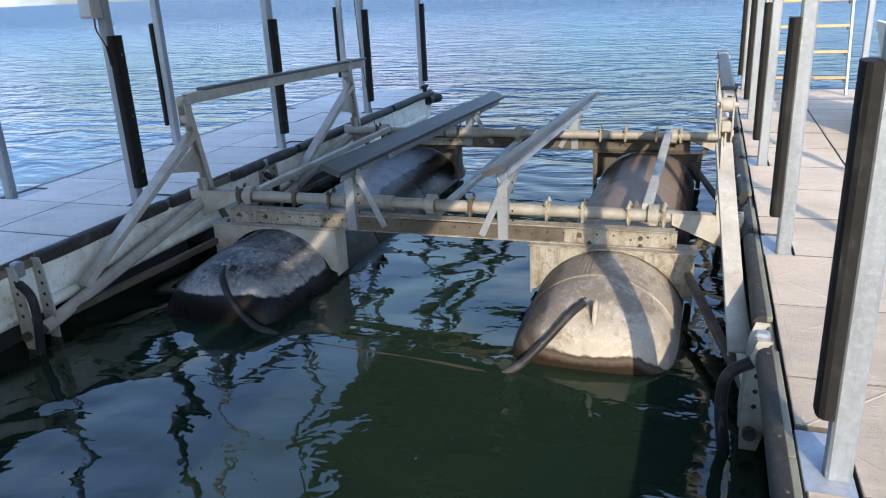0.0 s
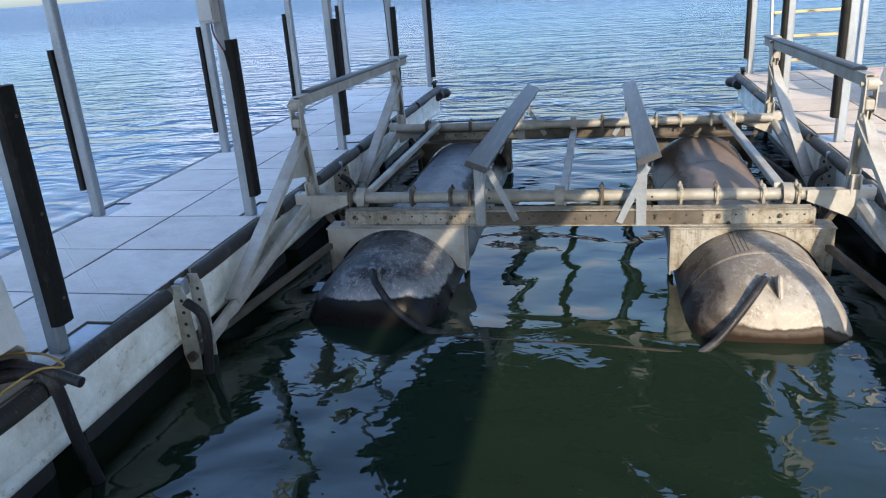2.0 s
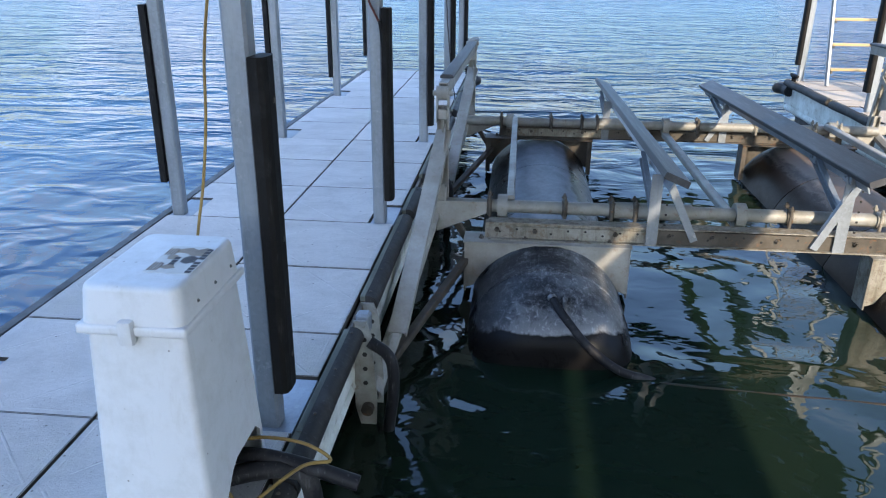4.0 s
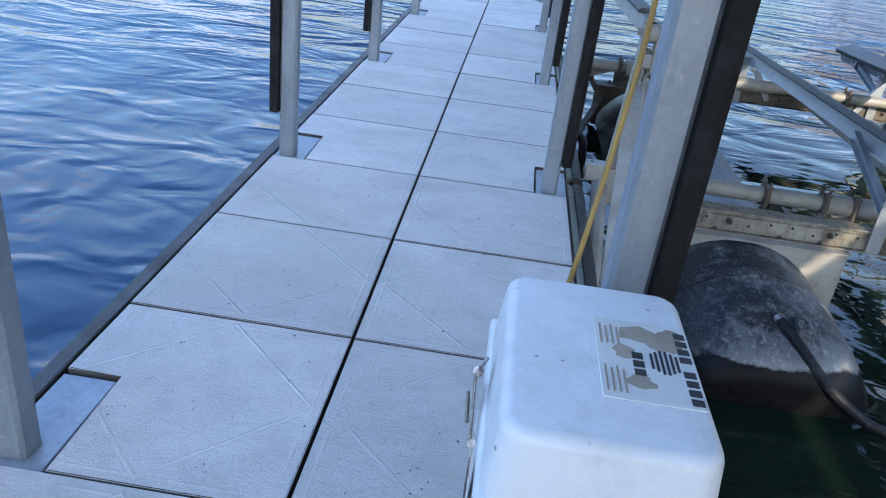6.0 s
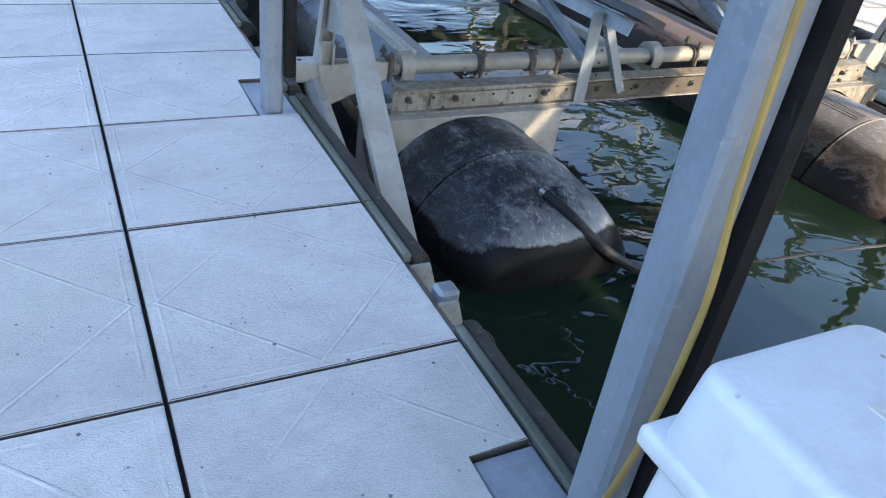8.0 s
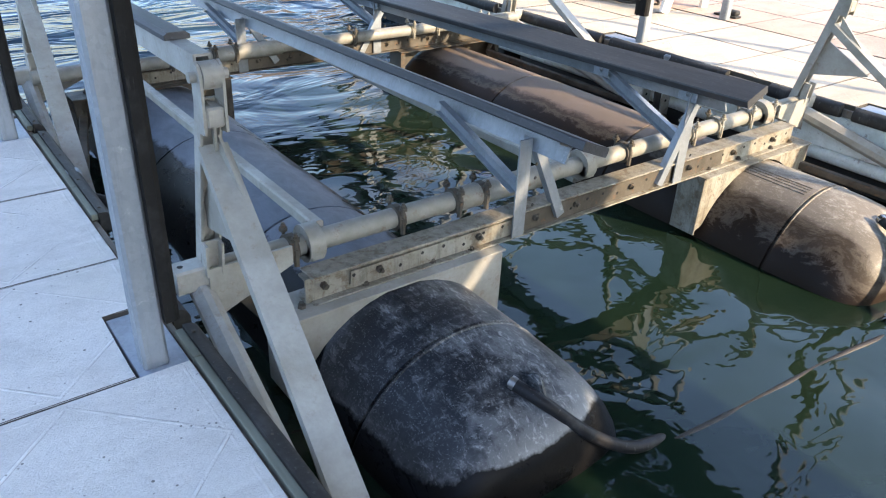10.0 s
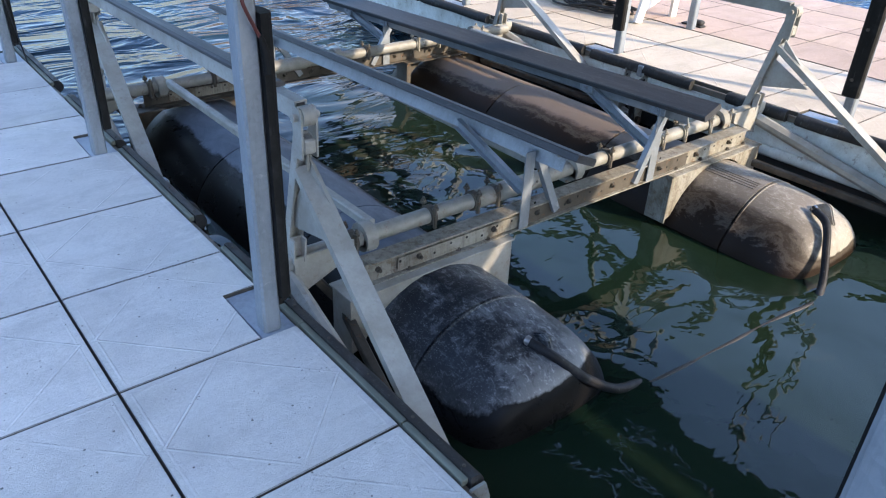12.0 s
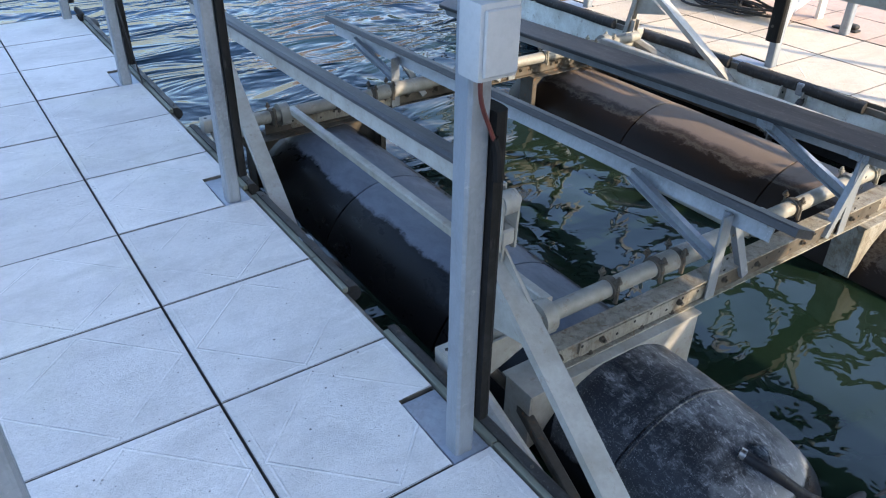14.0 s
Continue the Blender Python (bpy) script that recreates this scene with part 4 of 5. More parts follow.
def guide_rail(x, z0, z1):
    """The long rail that joins two guide legs."""
    bm = bmesh.new()
    sweep(bm, (x, 1.90, z0 - 0.002), (x, 5.32, z1), channel(0.085, 0.060), (0, 0, 1), 90)
    g = part("guide_rail", bm, LIFT, lift, "long pale steel guide rail")
    bm = bmesh.new()
    sweep(bm, (x, 2.12, z0 + 0.037), (x, 5.34, z1 + 0.040), [(-0.045, 0), (0.045, 0), (0.045, 0.016), (0.03, 0.026), (-0.03, 0.026), (-0.045, 0.016)])
    part("pad", bm, BUNK, g, "dark plastic rail pad")
    studs("bolt", [(x, 2.1 + i * 0.6, z0 - 0.03 + (z1 - z0) * (0.3 + i * 0.6) / 3.5) for i in range(6)], (0, 0, -1), 0.01, 0.02, LIFT_DARK, g)


guide_rail(0.280, 0.810, 0.735)
guide_rail(RIGHT_X + 0.03 - 0.280, 0.810, 0.755)


def bunk(x, tilt, z0, z1, y0, y1):
    """A long tilted board on a galvanised angle, on legs at both beams."""
    d = Vector((0, y1 - y0, z1 - z0)).normalized()
    prof = [(-0.078, 0), (0.078, 0), (0.082, 0.004), (0.082, 0.038), (0.076, 0.044), (-0.076, 0.044), (-0.082, 0.038), (-0.082, 0.004)]
    bm = bmesh.new()
    sweep(bm, (x, y0, z0), (x, y1, z1), prof, (0, 0, 1), tilt)
    b = part("bunk_board", bm, BUNK, lift, "smooth dark grey plastic bunk board")
    s = 1 if tilt > 0 else -1
    bm = bmesh.new()
    down = -0.004
    prof2 = [(-0.045, down), (0.045, down), (0.045, down - 0.008), (-0.035, down - 0.008), (-0.035, down - 0.085), (-0.045, down - 0.085)]
    prof2 = [(u * s, v) for u, v in prof2]
    sweep(bm, (x, y0 + 0.16, z0 + (z1 - z0) * 0.16 / (y1 - y0)), (x, y1 - 0.02, z1), prof2, (0, 0, 1), tilt)
    part("bunk_angle", bm, GALV, b, "galvanised angle under the board")
    for yb in (1.87, 5.03):
        zz = z0 + (z1 - z0) * (yb - y0) / (y1 - y0) - 0.035
        bm = bmesh.new()
        sweep(bm, (x, yb - 0.03, -0.19), (x, yb - 0.03, zz), angle_iron(0.075, 0.055), (0, 1, 0))
        leg = part("bunk_leg", bm, GALV, b, "drilled galvanised bunk leg")
        studs("hole_disc", [(x + 0.038, yb - 0.0305, -0.04 + i * 0.07) for i in range(5)], (0, -1, 0), 0.009, 0.003, DARK, leg)
        bm = bmesh.new()
        sweep(bm, (x - s * 0.02, yb - 0.035, zz - 0.06), (x - s * 0.22, yb - 0.035, -0.16), angle_iron(0.05, 0.04), (0, 1, 0))
        part("side_brace", bm, GALV, leg)
        bm = bmesh.new()
        yy = yb + 0.62
        z2 = z0 + (z1 - z0) * (yy - y0) / (y1 - y0) - 0.05
        sweep(bm, (x - 0.045, yb + 0.01, 0.055), (x - 0.045, yy, z2), channel(0.035, 0.070, 0.007), (0, 0, 1))
        part("long_leg_brace", bm, GALV, leg)
        for y in (yb, yy):
            bm = bmesh.new()
            zc = z0 + (z1 - z0) * (y - y0) / (y1 - y0)
            box(bm, *sorted((x - s * 0.062, x - s * 0.050)), y - 0.06, y + 0.06, zc - 0.085, zc - 0.005, 0.004)
            bolt(bm, (x - s * 0.062, y, zc - 0.045), (-s, 0, 0), 0.016, 0.02)
            part("bracket", bm, GALV, leg)


bunk(1.735, -22, 0.350, 0.215, 1.475, 6.15)
bunk(2.945, 22, 0.380, 0.225, 1.50, 6.10)


# ---- the blower box by the near post ----
def blower_box():
    ob = thing("blower_box", (-0.20, -1.18, 0.0), "white fibreglass blower box with a worn label on its lid", "utility box")
    x0, x1, y0, y1 = -0.345, -0.065, -1.355, -0.950
    bm = bmesh.new()
    r, wall = 0.020, 0.010

    def loop(z, d):
        """The rounded outline of the box at height z, d inside its outer face."""
        k = z / 0.715
        u0, u1, v0, v1 = x0 - 0.02 + 0.026 * k + d, x1 + 0.03 - 0.036 * k - d, y0 - 0.03 + 0.036 * k + d, y1 + 0.03 - 0.036 * k - d
        pts = []
        for cx, cy, a0 in ((u1 - r, v0 + r, -90), (u1 - r, v1 - r, 0), (u0 + r, v1 - r, 90), (u0 + r, v0 + r, 180)):
            pts += [(cx + r * math.cos(radians(a0 + 30 * i)), cy + r * math.sin(radians(a0 + 30 * i)), z) for i in range(4)]
        return pts

    def face_x(z, d):
        return x1 + 0.03 - 0.036 * z / 0.715 - d

    arch = [(-1.310, 0.0), (-1.310, 0.055), (-1.290, 0.090), (-1.200, 0.165), (-1.160, 0.180), (-0.995, 0.180), (-0.965, 0.150), (-0.962, 0.0)]
    for d, flip in ((0.0, False), (wall, True)):
        lo, hi = ([bm.verts.new(p) for p in loop(z, d)] for z in (0.0, 0.715))
        k = len(lo)
        for i in range(k):
            q = (i + 1) % k
            if i == 3:
                cut = [bm.verts.new((face_x(z, d), y, z)) for y, z in arch]
                bm.faces.new([lo[i], *cut, lo[q], hi[q], hi[i]])
                if d:
                    for c0, c1, e0, e1 in zip(outer, outer[1:], cut, cut[1:]):
                        bm.faces.new((c0, c1, e1, e0))
                outer = cut
            else:
                bm.faces.new((lo[i], lo[q], hi[q], hi[i]))
        bm.faces.new(hi)
    body = part("body", bm, WHITE, ob, "", True)
    bm = bmesh.new()
    box(bm, x0 - 0.012, x1 + 0.010, y0 - 0.014, y1 + 0.020, 0.694, 0.724, 0.010, 3)
    part("rim", bm, WHITE, body, "", True)
    bm = bmesh.new()
    a = [bm.verts.new(p) for p in ((x0 - 0.006, y0 - 0.008, 0.712), (x1 + 0.004, y0 - 0.008, 0.712), (x1 + 0.004, y1 + 0.006, 0.712), (x0 - 0.006, y1 + 0.006, 0.712))]
    b = [bm.verts.new(p) for p in ((x0 + 0.006, y0 + 0.004, 0.829), (x1 - 0.006, y0 + 0.004, 0.829), (x1 - 0.006, y1 - 0.004, 0.829), (x0 + 0.006, y1 - 0.004, 0.829))]
    for i in range(4):
        bm.faces.new((a[i], a[(i + 1) % 4], b[(i + 1) % 4], b[i]))
    bm.faces.new(a[::-1])
    bm.faces.new(b)
    upright = [e for e in bm.edges if abs(e.verts[0].co.z - e.verts[1].co.z) > 0.05]
    bmesh.ops.bevel(bm, geom=upright, offset=0.036, segments=5, affect="EDGES", profile=0.5)
    top = [e for e in bm.edges if min(v.co.z for v in e.verts) > 0.82]
    bmesh.ops.bevel(bm, geom=top, offset=0.016, segments=4, affect="EDGES", profile=0.5)
    lid = part("lid", bm, WHITE, ob, "white lid with rounded edges", True)
    # worn label, read from the dock side: its lines run along y
    lx0, lx1, ly0, ly1 = -0.212, -0.078, -1.255, -1.062
    z = 0.8295
    bm = bmesh.new()
    box(bm, lx0, lx1, ly0, ly1, z - 0.001, z + 0.0012, 0.0004)
    lab = part("label_plate", bm, LABEL, lid, "aged white label with torn patches")
    rnd = random.Random(4)
    for cx, cy, rx, ry in ((-0.15, -1.095, 0.035, 0.022), (-0.115, -1.11, 0.03, 0.028), (-0.175, -1.145, 0.016, 0.02), (-0.16, -1.215, 0.022, 0.016), (-0.10, -1.085, 0.02, 0.014)):
        pts = [(cx + rx * math.cos(a) * rnd.uniform(0.7, 1.15), cy + ry * math.sin(a) * rnd.uniform(0.7, 1.15)) for a in (2 * math.pi * i / 13 for i in range(13))]
        bm = bmesh.new()
        prism(bm, pts, "z", z + 0.001, z + 0.0018 + 0.002 * (cx + 0.2) * 0.5)
        part("torn_patch", bm, TORN, lab)
    bars = [(-0.098, -0.082, -1.08 - i * 0.020 - 0.013, -1.08 - i * 0.020, INK) for i in range(4)]
    bars += [(-0.098, -0.082, -1.175 - i * 0.020 - 0.013, -1.175 - i * 0.020, INK) for i in range(4)]
    for i in range(6):
        w = 0.030 - abs(i - 2.5) * 0.005
        bars.append((-0.140 + i * 0.007, -0.1365 + i * 0.007, -1.16 - w, -1.16 + w, INK))
    bars += [(-0.165, -0.150, -1.145 - i * 0.02 - 0.014, -1.145 - i * 0.02, INK) for i in range(3)]
    for i in range(4):
        bars.append((-0.206 + i * 0.008, -0.203 + i * 0.008, -1.242, -1.185 - 0.006 * (i % 2), TORN))
        bars.append((-0.206 + i * 0.008, -0.203 + i * 0.008, -1.130, -1.080 - 0.005 * (i % 2), TORN))
    for u0, u1, v0, v1, ink in bars:
        bm = bmesh.new()
        box(bm, u0, u1, v0, v1, z + 0.001, z + 0.0027)
        part("print_bar", bm, ink, lab)
    # latch and hinge tab
    bm = bmesh.new()
    sweep(bm, (x0 - 0.022, -1.192, 0.672), (x0 - 0.027, -1.132, 0.748), rect(0.032, 0.005, 0.002), (-1, 0, 0))
    sweep(bm, (x0 - 0.027, -1.133, 0.747), (x0 - 0.012, -1.118, 0.766), rect(0.032, 0.005, 0.002), (-1, 0, 0))
    sweep(bm, (x0 - 0.030, -1.178, 0.690), (x0 - 0.034, -1.150, 0.725), rect(0.016, 0.006, 0.003), (-1, 0, 0))
    side = Vector((0, 0.78, -0.62)) * 0.017
    for c, r in (((x0 - 0.024, -1.134, 0.750), 0.008), ((x0 - 0.020, -1.194, 0.669), 0.006)):
        sweep(bm, Vector(c) - side, Vector(c) + side, ring_outline(r, 12), (1, 0, 0))
    part("latch", bm, CHROME, ob, "chrome draw latch")
    bm = bmesh.new()
    box(bm, -0.235, -0.195, y0 - 0.028, y0 + 0.004, 0.672, 0.742, 0.010, 2)
    part("lid_tab", bm, WHITE, ob, "", True)
    bm = bmesh.new()
    box(bm, x0 - 0.0125, x0 - 0.0105, -1.13, -1.03, 0.42, 0.60)
    sticker = part("side_sticker", bm, LABEL, ob, "peeling side sticker")
    for a, b, c, d in ((-1.125, -1.105, 0.47, 0.515), (-1.098, -1.078, 0.47, 0.515), (-1.071, -1.051, 0.47, 0.515), (-1.12, -1.05, 0.445, 0.458), (-1.12, -1.07, 0.427, 0.436)):
        bm = bmesh.new()
        box(bm, x0 - 0.0138, x0 - 0.0126, a, b, c, d)
        part("print_bar", bm, INK, sticker)
    bm = bmesh.new()
    prism(bm, [(-1.13, 0.60), (-1.085, 0.60), (-1.06, 0.575), (-1.10, 0.555), (-1.115, 0.53), (-1.13, 0.54)], "x", x0 - 0.0136, x0 - 0.0126)
    part("torn_patch", bm, TORN, sticker)
    studs("rivet", [(x1 - 0.002, y0 + 0.1 + 0.12 * i, 0.755) for i in range(3)], (1, 0, 0.1), 0.006, 0.006, CHROME, lid)
    return ob


blower_box()
ob = thing("hose", (0.0, -1.2, 0.0), "thick black hose running from the blower box into the water", "hose")
bm = bmesh.new()
tube(bm, smooth_line([(-0.16, -1.14, 0.060), (-0.02, -1.09, 0.075), (0.09, -1.06, 0.070), (0.145, -1.045, 0.0), (0.155, -1.01, -0.313), (0.16, -0.95, -0.62), (0.16, -0.92, -0.82)]), 0.032, 12)
part("outlet_hose", bm, HOSE, ob, "", True)
bm = bmesh.new()
tube(bm, smooth_line([(-0.16, -1.03, 0.075), (-0.03, -1.05, 0.105), (0.12, -1.055, 0.085), (0.31, -1.065, 0.035)]), 0.026, 12)
part("cut_hose", bm, HOSE, ob, "", True)

ob = thing("power_cord", (-0.28, -0.9, 0.0), "yellow extension cord hanging down to the blower box", "cord")
bm = bmesh.new()
tube(bm, smooth_line([(-0.11, -0.79, 1.66), (-0.148, -0.785, 1.50), (-0.176, -0.785, 1.33), (-0.186, -0.80, 1.14), (-0.205, -0.825, 0.95), (-0.230, -0.86, 0.77), (-0.27, -0.86, 0.50), (-0.33, -0.80, 0.15), (-0.37, -0.78, 0.012), (-0.41, -0.95, 0.010), (-0.42, -1.15, 0.010), (-0.40, -1.40, 0.010)], 8), 0.0050, 8)
part("cord", bm, CORD, ob, "", True)
bm = bmesh.new()
box(bm, -0.15, -0.06, -0.815, -0.742, 1.64, 1.78, 0.012, 2)
part("plug_box", bm, CORD, ob, "yellow plug box on the post", True)
bm = bmesh.new()
tube(bm, smooth_line([(-0.14, -1.02, 0.125), (-0.02, -1.00, 0.140), (0.12, -1.01, 0.135), (0.215, -1.04, 0.100), (0.14, -1.10, 0.115), (0.03, -1.20, 0.065), (-0.02, -1.245, 0.030), (-0.05, -1.235, 0.10), (-0.14, -1.20, 0.13)], 8), 0.006, 8)
part("cord_loop", bm, CORD, ob, "", True)

# electrical box and wire on the second post
y = ROW_Y[1]
ob = thing("outlet_box", (-0.10, y - 0.07, 1.45), "grey weatherproof electrical box on a dock post", "electrical box")
bm = bmesh.new()
box(bm, -0.19, -0.06, y - 0.14, y - 0.047, 1.46, 1.66, 0.012, 2)
part("housing", bm, GREYBOX, ob, "", True)
bm = bmesh.new()
box(bm, -0.18, -0.07, y - 0.152, y - 0.141, 1.475, 1.645, 0.004)
part("cover", bm, GREYBOX, ob)
ob = thing("wire", (-0.10, y - 0.06, 1.3), "red and black wire running down a dock post", "wire")
bm = bmesh.new()
tube(bm, smooth_line([(-0.13, y - 0.07, 1.46), (-0.125, y - 0.075, 1.38), (-0.09, y - 0.07, 1.30), (-0.06, y - 0.065, 1.24)]), 0.007, 8)
part("red_wire", bm, RED, ob, "", True)
bm = bmesh.new()
tube(bm, smooth_line([(-0.065, y - 0.066, 1.26), (-0.05, y - 0.066, 1.20), (-0.04, y - 0.062, 1.12)]), lambda t: 0.010 + 0.010 * t, 8)
part("boot", bm, RUBBER, ob, "black rubber boot", True)
y = ROW_Y[3]
ob = thing("wire", (-0.10, y - 0.05, 1.3), "thin dark wire hanging down a dock post", "wire")
bm = bmesh.new()
tube(bm, smooth_line([(-0.12, y - 0.06, 3.1), (-0.13, y - 0.09, 2.0), (-0.09, y - 0.12, 0.9), (-0.02, y - 0.10, 0.2), (0.05, y - 0.06, -0.3)]), 0.006, 6)
part("strand", bm, HOSE, ob, "", True)


# ---- cleats ----
def cleat(x, y):
    ob = thing("dock_cleat", (x, y, 0), "black horn cleat at the dock corner", "cleat", "corner cleats")
    bm = bmesh.new()
    tube(bm, smooth_line([(x, y - 0.15, 0.085), (x, y - 0.08, 0.075), (x, y + 0.08, 0.075), (x, y + 0.15, 0.085)]), lambda t: 0.014 + 0.016 * math.sin(math.pi * t), 10)
    part("horn", bm, RUBBER, ob, "", True)
    for dy in (-0.04, 0.04):
        bm = bmesh.new()
        sweep(bm, (x, y + dy, 0.001), (x, y + dy, 0.07), ring_outline(0.02, 10), (0, 1, 0))
        part("foot", bm, RUBBER, ob)


cleat(0.0, END_Y + 0.0 - 0.22)
cleat(RIGHT_X, END_Y - 0.20)
for x, lab in ((0.06, dock_left), (RIGHT_X - 0.06, dock_right)):
    ob = thing("corner_fender", (x, END_Y, -0.2), "rounded grey corner fender at the dock end", "fender", "corner fenders")
    bm = bmesh.new()
    tube(bm, smooth_line([(x, END_Y - 0.28, -0.13), (x, END_Y - 0.1, -0.13), (x - math.copysign(0.06, x - 2), END_Y + 0.05, -0.13), (x - math.copysign(0.25, x - 2) * -1, END_Y + 0.09, -0.13)]), 0.075, 14)
    part("roll", bm, FENDER, ob, "", True)


# ---- things on the sunlit dock ----
def bench():
    ob = thing("garden_bench", (6.2, 5.3, 0), "white painted wooden bench seen from behind", "bench")
    x, y0, y1 = 6.02, 4.32, 6.30
    for i in range(4):
        a, c = i / 4, (i + 0.95) / 4
        bm = bmesh.new()
        prism(bm, [(x + 0.03 - 0.13 * a, 0.45 + 0.57 * a), (x + 0.03 - 0.13 * c, 0.45 + 0.57 * c), (x + 0.06 - 0.13 * c, 0.457 + 0.57 * c), (x + 0.06 - 0.13 * a, 0.457 + 0.57 * a)], "y", y0, y1)
        part("back_plank", bm, BENCH, ob)
    bm = bmesh.new()
    box(bm, x + 0.03, x + 0.52, y0, y1, 0.40, 0.44, 0.006)
    part("seat", bm, BENCH, ob)
    for y in (y0 + 0.03, y1 - 0.03):
        bm = bmesh.new()
        sweep(bm, (x - 0.16, y, 0.0), (x + 0.05, y, 0.66), rect(0.045, 0.12), (1, 0, 0))
        part("rear_leg", bm, BENCH, ob)
        bm = bmesh.new()
        sweep(bm, (x + 0.48, y, 0.0), (x + 0.50, y, 0.62), rect(0.045, 0.10), (1, 0, 0))
        part("front_leg", bm, BENCH, ob)
        bm = bmesh.new()
        box(bm, x - 0.06, x + 0.60, y - 0.06, y + 0.06, 0.625, 0.655, 0.008)
        part("armrest", bm, BENCH, ob)
        bm = bmesh.new()
        sweep(bm, (x - 0.12, y, 0.14), (x + 0.46, y, 0.36), rect(0.03, 0.09), (0, 0, 1))
        part("side_rail", bm, BENCH, ob)
    bm = bmesh.new()
    box(bm, x + 0.02, x + 0.05, y0 + 0.05, y1 - 0.05, 0.28, 0.40, 0.004)
    part("seat_rail", bm, BENCH, ob)
    bm = bmesh.new()
    sweep(bm, (x - 0.05, (y0 + y1) / 2, 0.0), (x + 0.05, (y0 + y1) / 2, 0.45), rect(0.05, 0.09), (1, 0, 0))
    part("middle_leg", bm, BENCH, ob)


bench()
ob = thing("rope_coil", (5.95, 5.0, 0), "dark heap of rope and hose under the bench", "rope")
rnd = random.Random(11)
for k in range(5):
    bm = bmesh.new()
    pts = []
    cx, cy, r = 5.95 + rnd.uniform(-0.12, 0.12), 5.0 + rnd.uniform(-0.35, 0.35), rnd.uniform(0.13, 0.24)
    for i in range(18):
        a = i * 0.75
        pts.append((cx + r * 0.8 * math.cos(a) * rnd.uniform(0.8, 1.2), cy + r * 1.5 * math.sin(a) * rnd.uniform(0.8, 1.2), 0.015 + 0.006 * i * rnd.uniform(0.5, 1)))
    tube(bm, smooth_line(pts, 3), 0.013, 6)
    part("loop", bm, CLUTTER, ob, "", True)
ob = thing("shoe", (6.35, 3.95, 0), "small dark shoe lying on the pavers", "shoe")
bm = bmesh.new()
box(bm, 6.30, 6.40, 3.82, 4.08, 0.0, 0.022, 0.01, 2)
part("sole", bm, CLUTTER, ob, "", True)
bm = bmesh.new()
box(bm, 6.305, 6.395, 3.83, 4.0, 0.021, 0.075, 0.03, 3)
part("upper", bm, CLUTTER, ob, "", True)


def ladder():
    ob = thing("ladder", (5.4, 8.15, 0), "wide galvanised ladder with wooden rungs at the dock end", "ladder")
    for x in (4.93, 5.95):
        bm = bmesh.new()
        sweep(bm, (x, 7.80, 0.0), (x, 8.62, 3.1), rect(0.035, 0.07), (0, 1, 0))
        part("rail", bm, GALV, ob, "galvanised side rail")
    for i in range(9):
        z = 0.22 + i * 0.32
        y = 7.80 + 0.82 * z / 3.1
        bm = bmesh.new()
        box(bm, 4.95, 5.93, y - 0.05, y + 0.05, z - 0.016, z + 0.016, 0.006)
        r = part("rung", bm, RUNG, ob, "yellowish wooden rung")
        for x in (4.965, 5.915):
            bm = bmesh.new()
            box(bm, x - 0.012, x + 0.012, y - 0.055, y + 0.055, z - 0.05, z - 0.017)
            part("rung_bracket", bm, LIFT_DARK, r)


ladder()


def blue_ladder():
    ob = thing("swim_ladder", (7.4, 8.25, 0), "bright blue plastic swim ladder standing at the platform edge", "ladder")
    for x in (7.10, 7.72):
        bm = bmesh.new()
        sweep(bm, (x, 8.22, 0.0), (x, 8.30, 2.3), rect(0.07, 0.10, 0.02), (0, 1, 0))
        part("rail", bm, BLUE, ob)
    for i in range(6):
        z = 0.30 + i * 0.34
        bm = bmesh.new()
        box(bm, 7.13, 7.69, 8.19, 8.33, z, z + 0.10, 0.02, 2)
        part("step", bm, BLUE, ob, "", True)
    bm = bmesh.new()
    tube(bm, smooth_line([(7.42, 8.16, 2.2), (7.42, 8.15, 0.9), (7.40, 8.12, 0.12), (7.25, 8.08, 0.05), (7.12, 8.10, 0.25)]), 0.014, 8)
    part("tether", bm, BLUE, ob, "blue tether rope", True)


blue_ladder()

# ---- distant shore ----
SHORE = 520.0


def at_shore(deg, dist, z=0.0):
    return Vector((math.sin(radians(deg)) * dist, math.cos(radians(deg)) * dist, z))


bm = bmesh.new()
rnd = random.Random(2)
prev = None
for i in range(61):
    deg = 20 + i * 1.9
    h = 3 + 2.5 * math.sin(i * 0.7) + rnd.uniform(0, 1.5)
    ring = [bm.verts.new(at_shore(deg, SHORE - 3, WATER_Z - 1)), bm.verts.new(at_shore(deg, SHORE + 2, h * 0.5)), bm.verts.new(at_shore(deg, SHORE + 40, h + 3)), bm.verts.new(at_shore(deg, SHORE + 120, h + 6))]
    if prev:
        for a, b, c, d in zip(prev, prev[1:], ring[1:], ring):
            bm.faces.new((a, b, c, d))
    prev = ring
tagged(mesh_object("backdrop", bm, BANK), "low earthy far shore across the lake", "shore", "", "structure")
bm = bmesh.new()
for i in range(900):
    deg = rnd.uniform(21, 132)
    dist = SHORE + rnd.uniform(8, 110)
    base = at_shore(deg, dist, rnd.uniform(2, 8))
    r = rnd.uniform(3.5, 7.5)
    made = bmesh.ops.create_icosphere(bm, subdivisions=1, radius=r, matrix=Matrix.Translation(base + Vector((0, 0, r * 0.6))))
    for v in made["verts"]:
        v.co += Vector((rnd.uniform(-1, 1), rnd.uniform(-1, 1), rnd.uniform(-1, 1.6))) * r * 0.3
tagged(mesh_object("far_trees", bm, FOLIAGE), "hazy green trees along the far shore", "trees", "", "stuff")
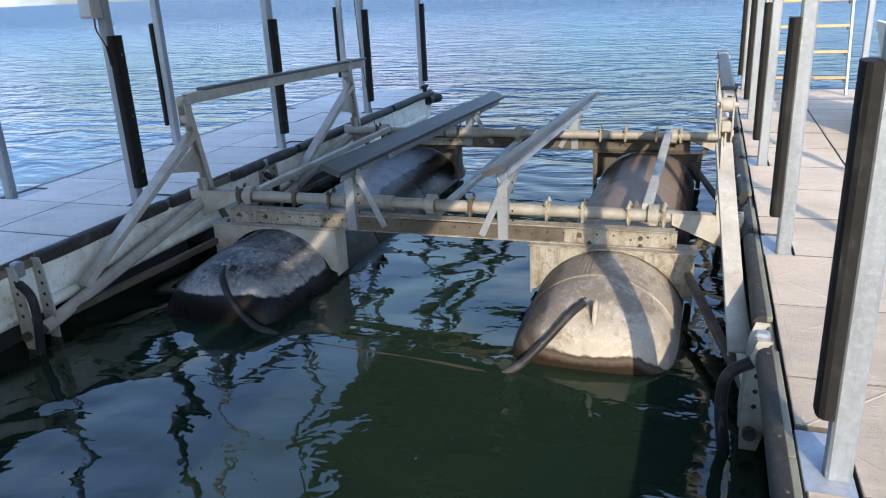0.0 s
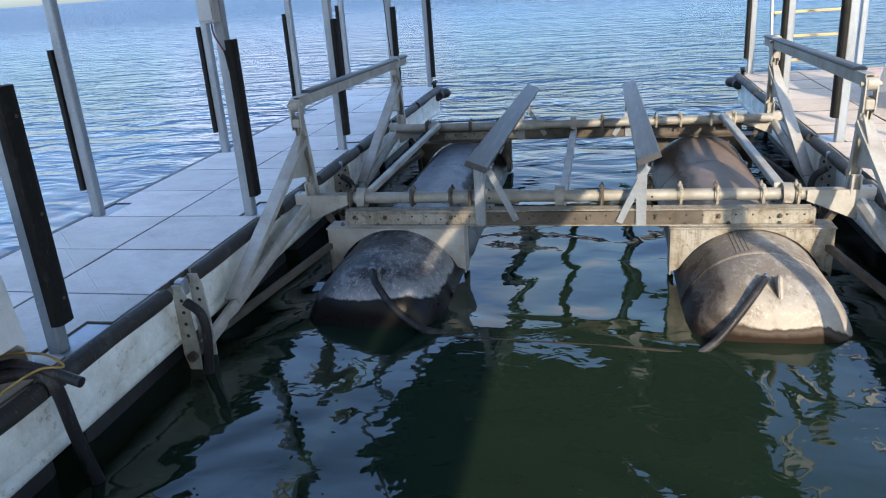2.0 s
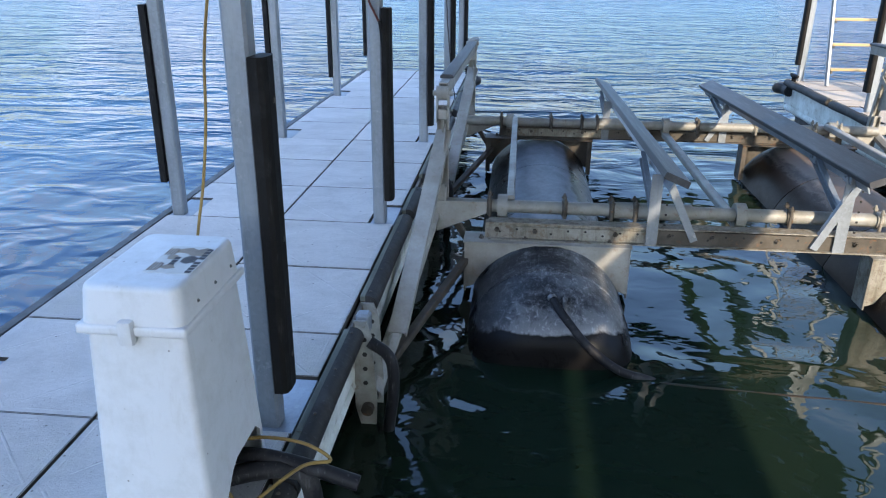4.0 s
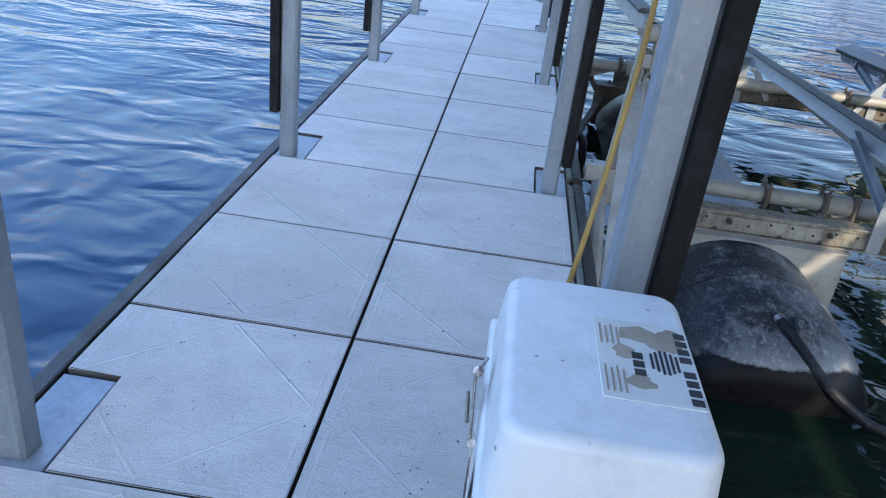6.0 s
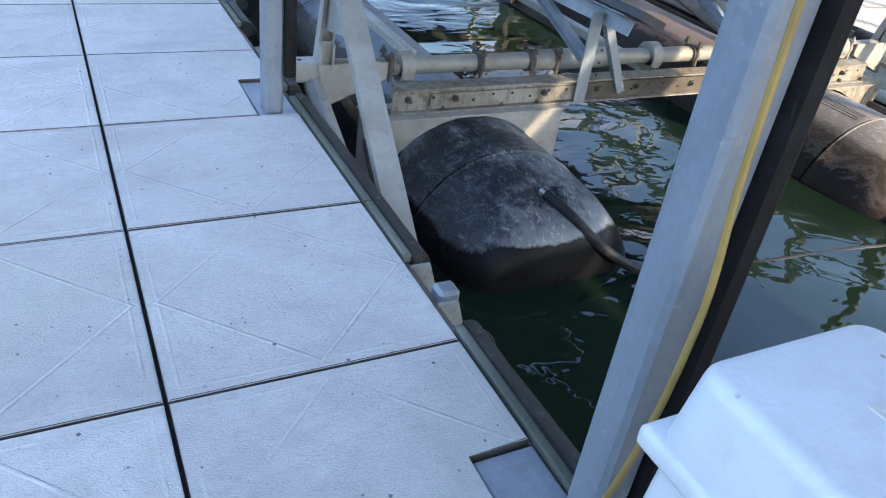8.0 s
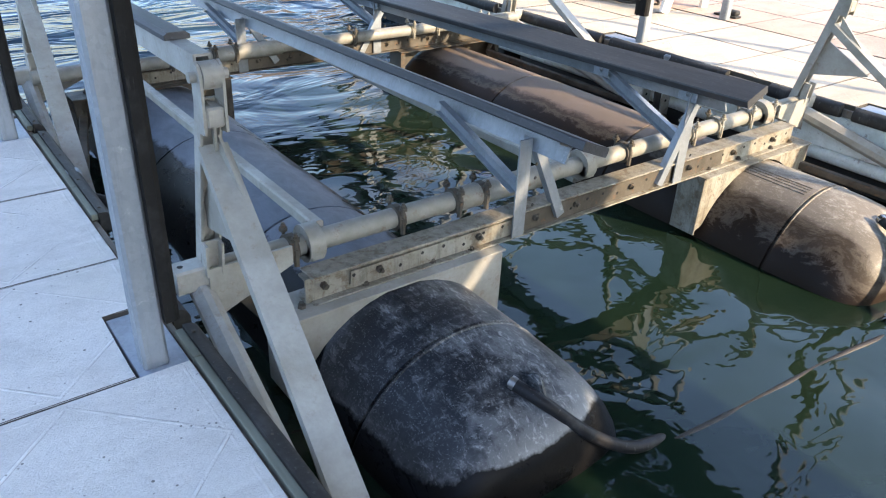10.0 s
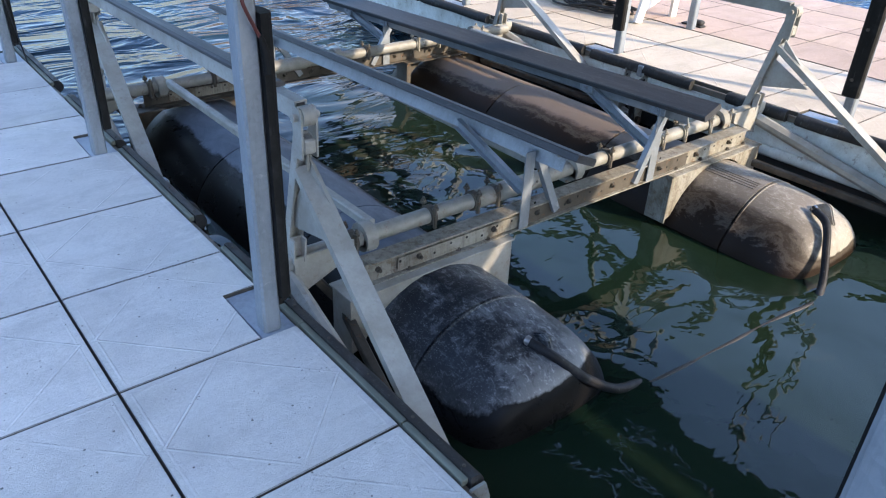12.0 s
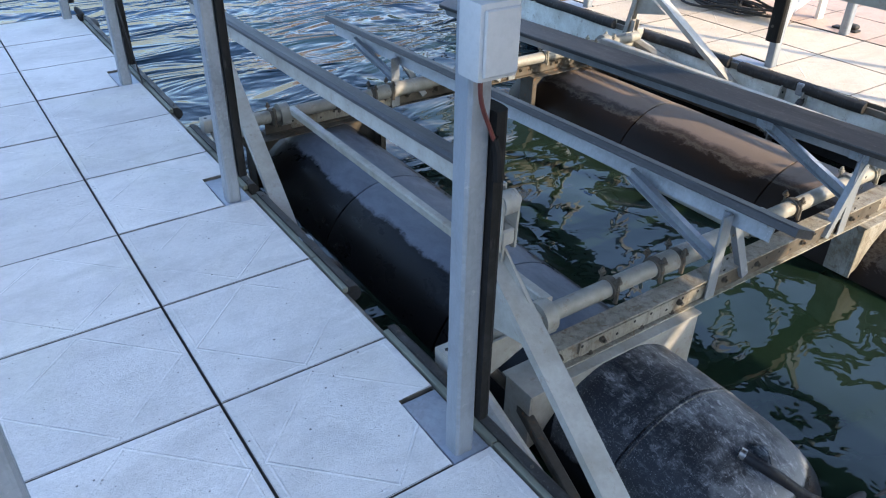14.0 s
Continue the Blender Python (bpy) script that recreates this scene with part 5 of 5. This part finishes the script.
for deg, w, h, red in ((61.5, 16, 9, 1), (64.8, 26, 10, 1), (67.3, 15, 7, 0), (56.0, 12, 6, 1)):
    p = at_shore(deg, SHORE + 3, 1.5)
    ob = thing("lake_house", p, "white lake house with a reddish roof on the far shore", "house", "far houses")
    f = Matrix.Translation(p) @ Matrix.Rotation(radians(-deg), 4, "Z")
    bm = bmesh.new()
    box(bm, -w / 2, w / 2, 0, 9, -2, h)
    bm.transform(f)
    part("wall", bm, WALLS, ob)
    bm = bmesh.new()
    prism(bm, [(-1, h + 0.02), (4.5, h + 3.2), (10, h + 0.02)], "x", -w / 2 - 0.6, w / 2 + 0.6)
    bm.transform(f)
    part("roof", bm, ROOFS, ob)
    for i in range(int(w / 3.2)):
        for z in (1.2, 4.6):
            bm = bmesh.new()
            x = -w / 2 + 1.6 + i * 3.2
            box(bm, x - 0.8, x + 0.8, -0.10, -0.02, z, z + 1.8)
            bm.transform(f)
            part("window", bm, PANE, ob)


# ---- pavers, last ----
def paver_mesh(name, notch, material, length=PAVER):
    """One paver centred on its own origin; notch: the corner (sx, sy) cut out for a post plate."""
    a = PAVER / 2 - 0.0058
    if notch:
        sx, sy = notch
        nx, ny = a - 0.165, -a + 0.385
        pts = [(-a, -a), (nx, -a), (nx, ny), (a, ny), (a, a), (-a, a)]
        pts = [(u * sx, v * (1 if sy < 0 else -1)) for u, v in pts]
        if sx * (1 if sy < 0 else -1) < 0:
            pts = pts[::-1]
    else:
        pts = [(-a, -a), (a, -a), (a, a), (-a, a)]
    pts = [(u, v * (length / 2 - 0.0042) / a) for u, v in pts]
    bm = bmesh.new()
    prism(bm, pts, "z", -0.05, 0.0)
    top = [e for e in bm.edges if all(abs(v.co.z) < 1e-6 for v in e.verts)]
    bmesh.ops.bevel(bm, geom=top, offset=0.003, segments=2, affect="EDGES")
    bmesh.ops.recalc_face_normals(bm, faces=bm.faces)
    me = bpy.data.meshes.new(name)
    bm.to_mesh(me)
    bm.free()
    me.materials.append(material)
    # Joint shade put into the colour: side faces get a darker slot.
    me.materials.append(JOINT_SHADE)
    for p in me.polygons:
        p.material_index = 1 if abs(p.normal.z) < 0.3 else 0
    return me


def lay(dock, x0, cols, material, left_posts, right_posts, shift=0.0):
    whole = paver_mesh("paver", None, material)
    cut_l, cut_r = paver_mesh("paver", (-1, -1), material), paver_mesh("paver", (1, -1), material)
    first, last = paver_mesh("paver", None, material, PAVER + shift), paver_mesh("paver", None, material, max(-shift, 0.1))
    rnd = random.Random(int(x0 * 100) + 7)
    for k in [*ROWS, 11] if shift else ROWS:
        for c in range(cols):
            me = whole
            if k in (-1, 2, 5, 8) and c == 0 and left_posts:
                me = cut_l
            if k in (-1, 2, 5, 8) and c == cols - 1 and right_posts:
                me = cut_r
            x, y = x0 + PAVER * (c + 0.5), PAVER * (k + 0.5) + shift
            if shift and k == -3:
                me, y = first, y - shift / 2
            if k == 11:
                me, y = last, END_Y + shift / 2
            ob = new("paver", me)
            ob.parent = dock
            ob.matrix_basis = pose(x, y, rnd.uniform(-0.0025, 0.001), rnd.uniform(-0.12, 0.12), rnd.uniform(-0.12, 0.12), rnd.uniform(-0.08, 0.08))
            if me in (cut_l, cut_r):
                s = -1 if me is cut_l else 1
                bm = bmesh.new()
                a, b = sorted((x + s * (PAVER / 2 - 0.002), x + s * (PAVER / 2 - 0.160)))
                box(bm, a, b, y - PAVER / 2 + 0.006, y - PAVER / 2 + 0.376, -0.045, -0.012, 0.003)
                part("post_pad", bm, GALV_PLATE, dock, "grey steel post pad")


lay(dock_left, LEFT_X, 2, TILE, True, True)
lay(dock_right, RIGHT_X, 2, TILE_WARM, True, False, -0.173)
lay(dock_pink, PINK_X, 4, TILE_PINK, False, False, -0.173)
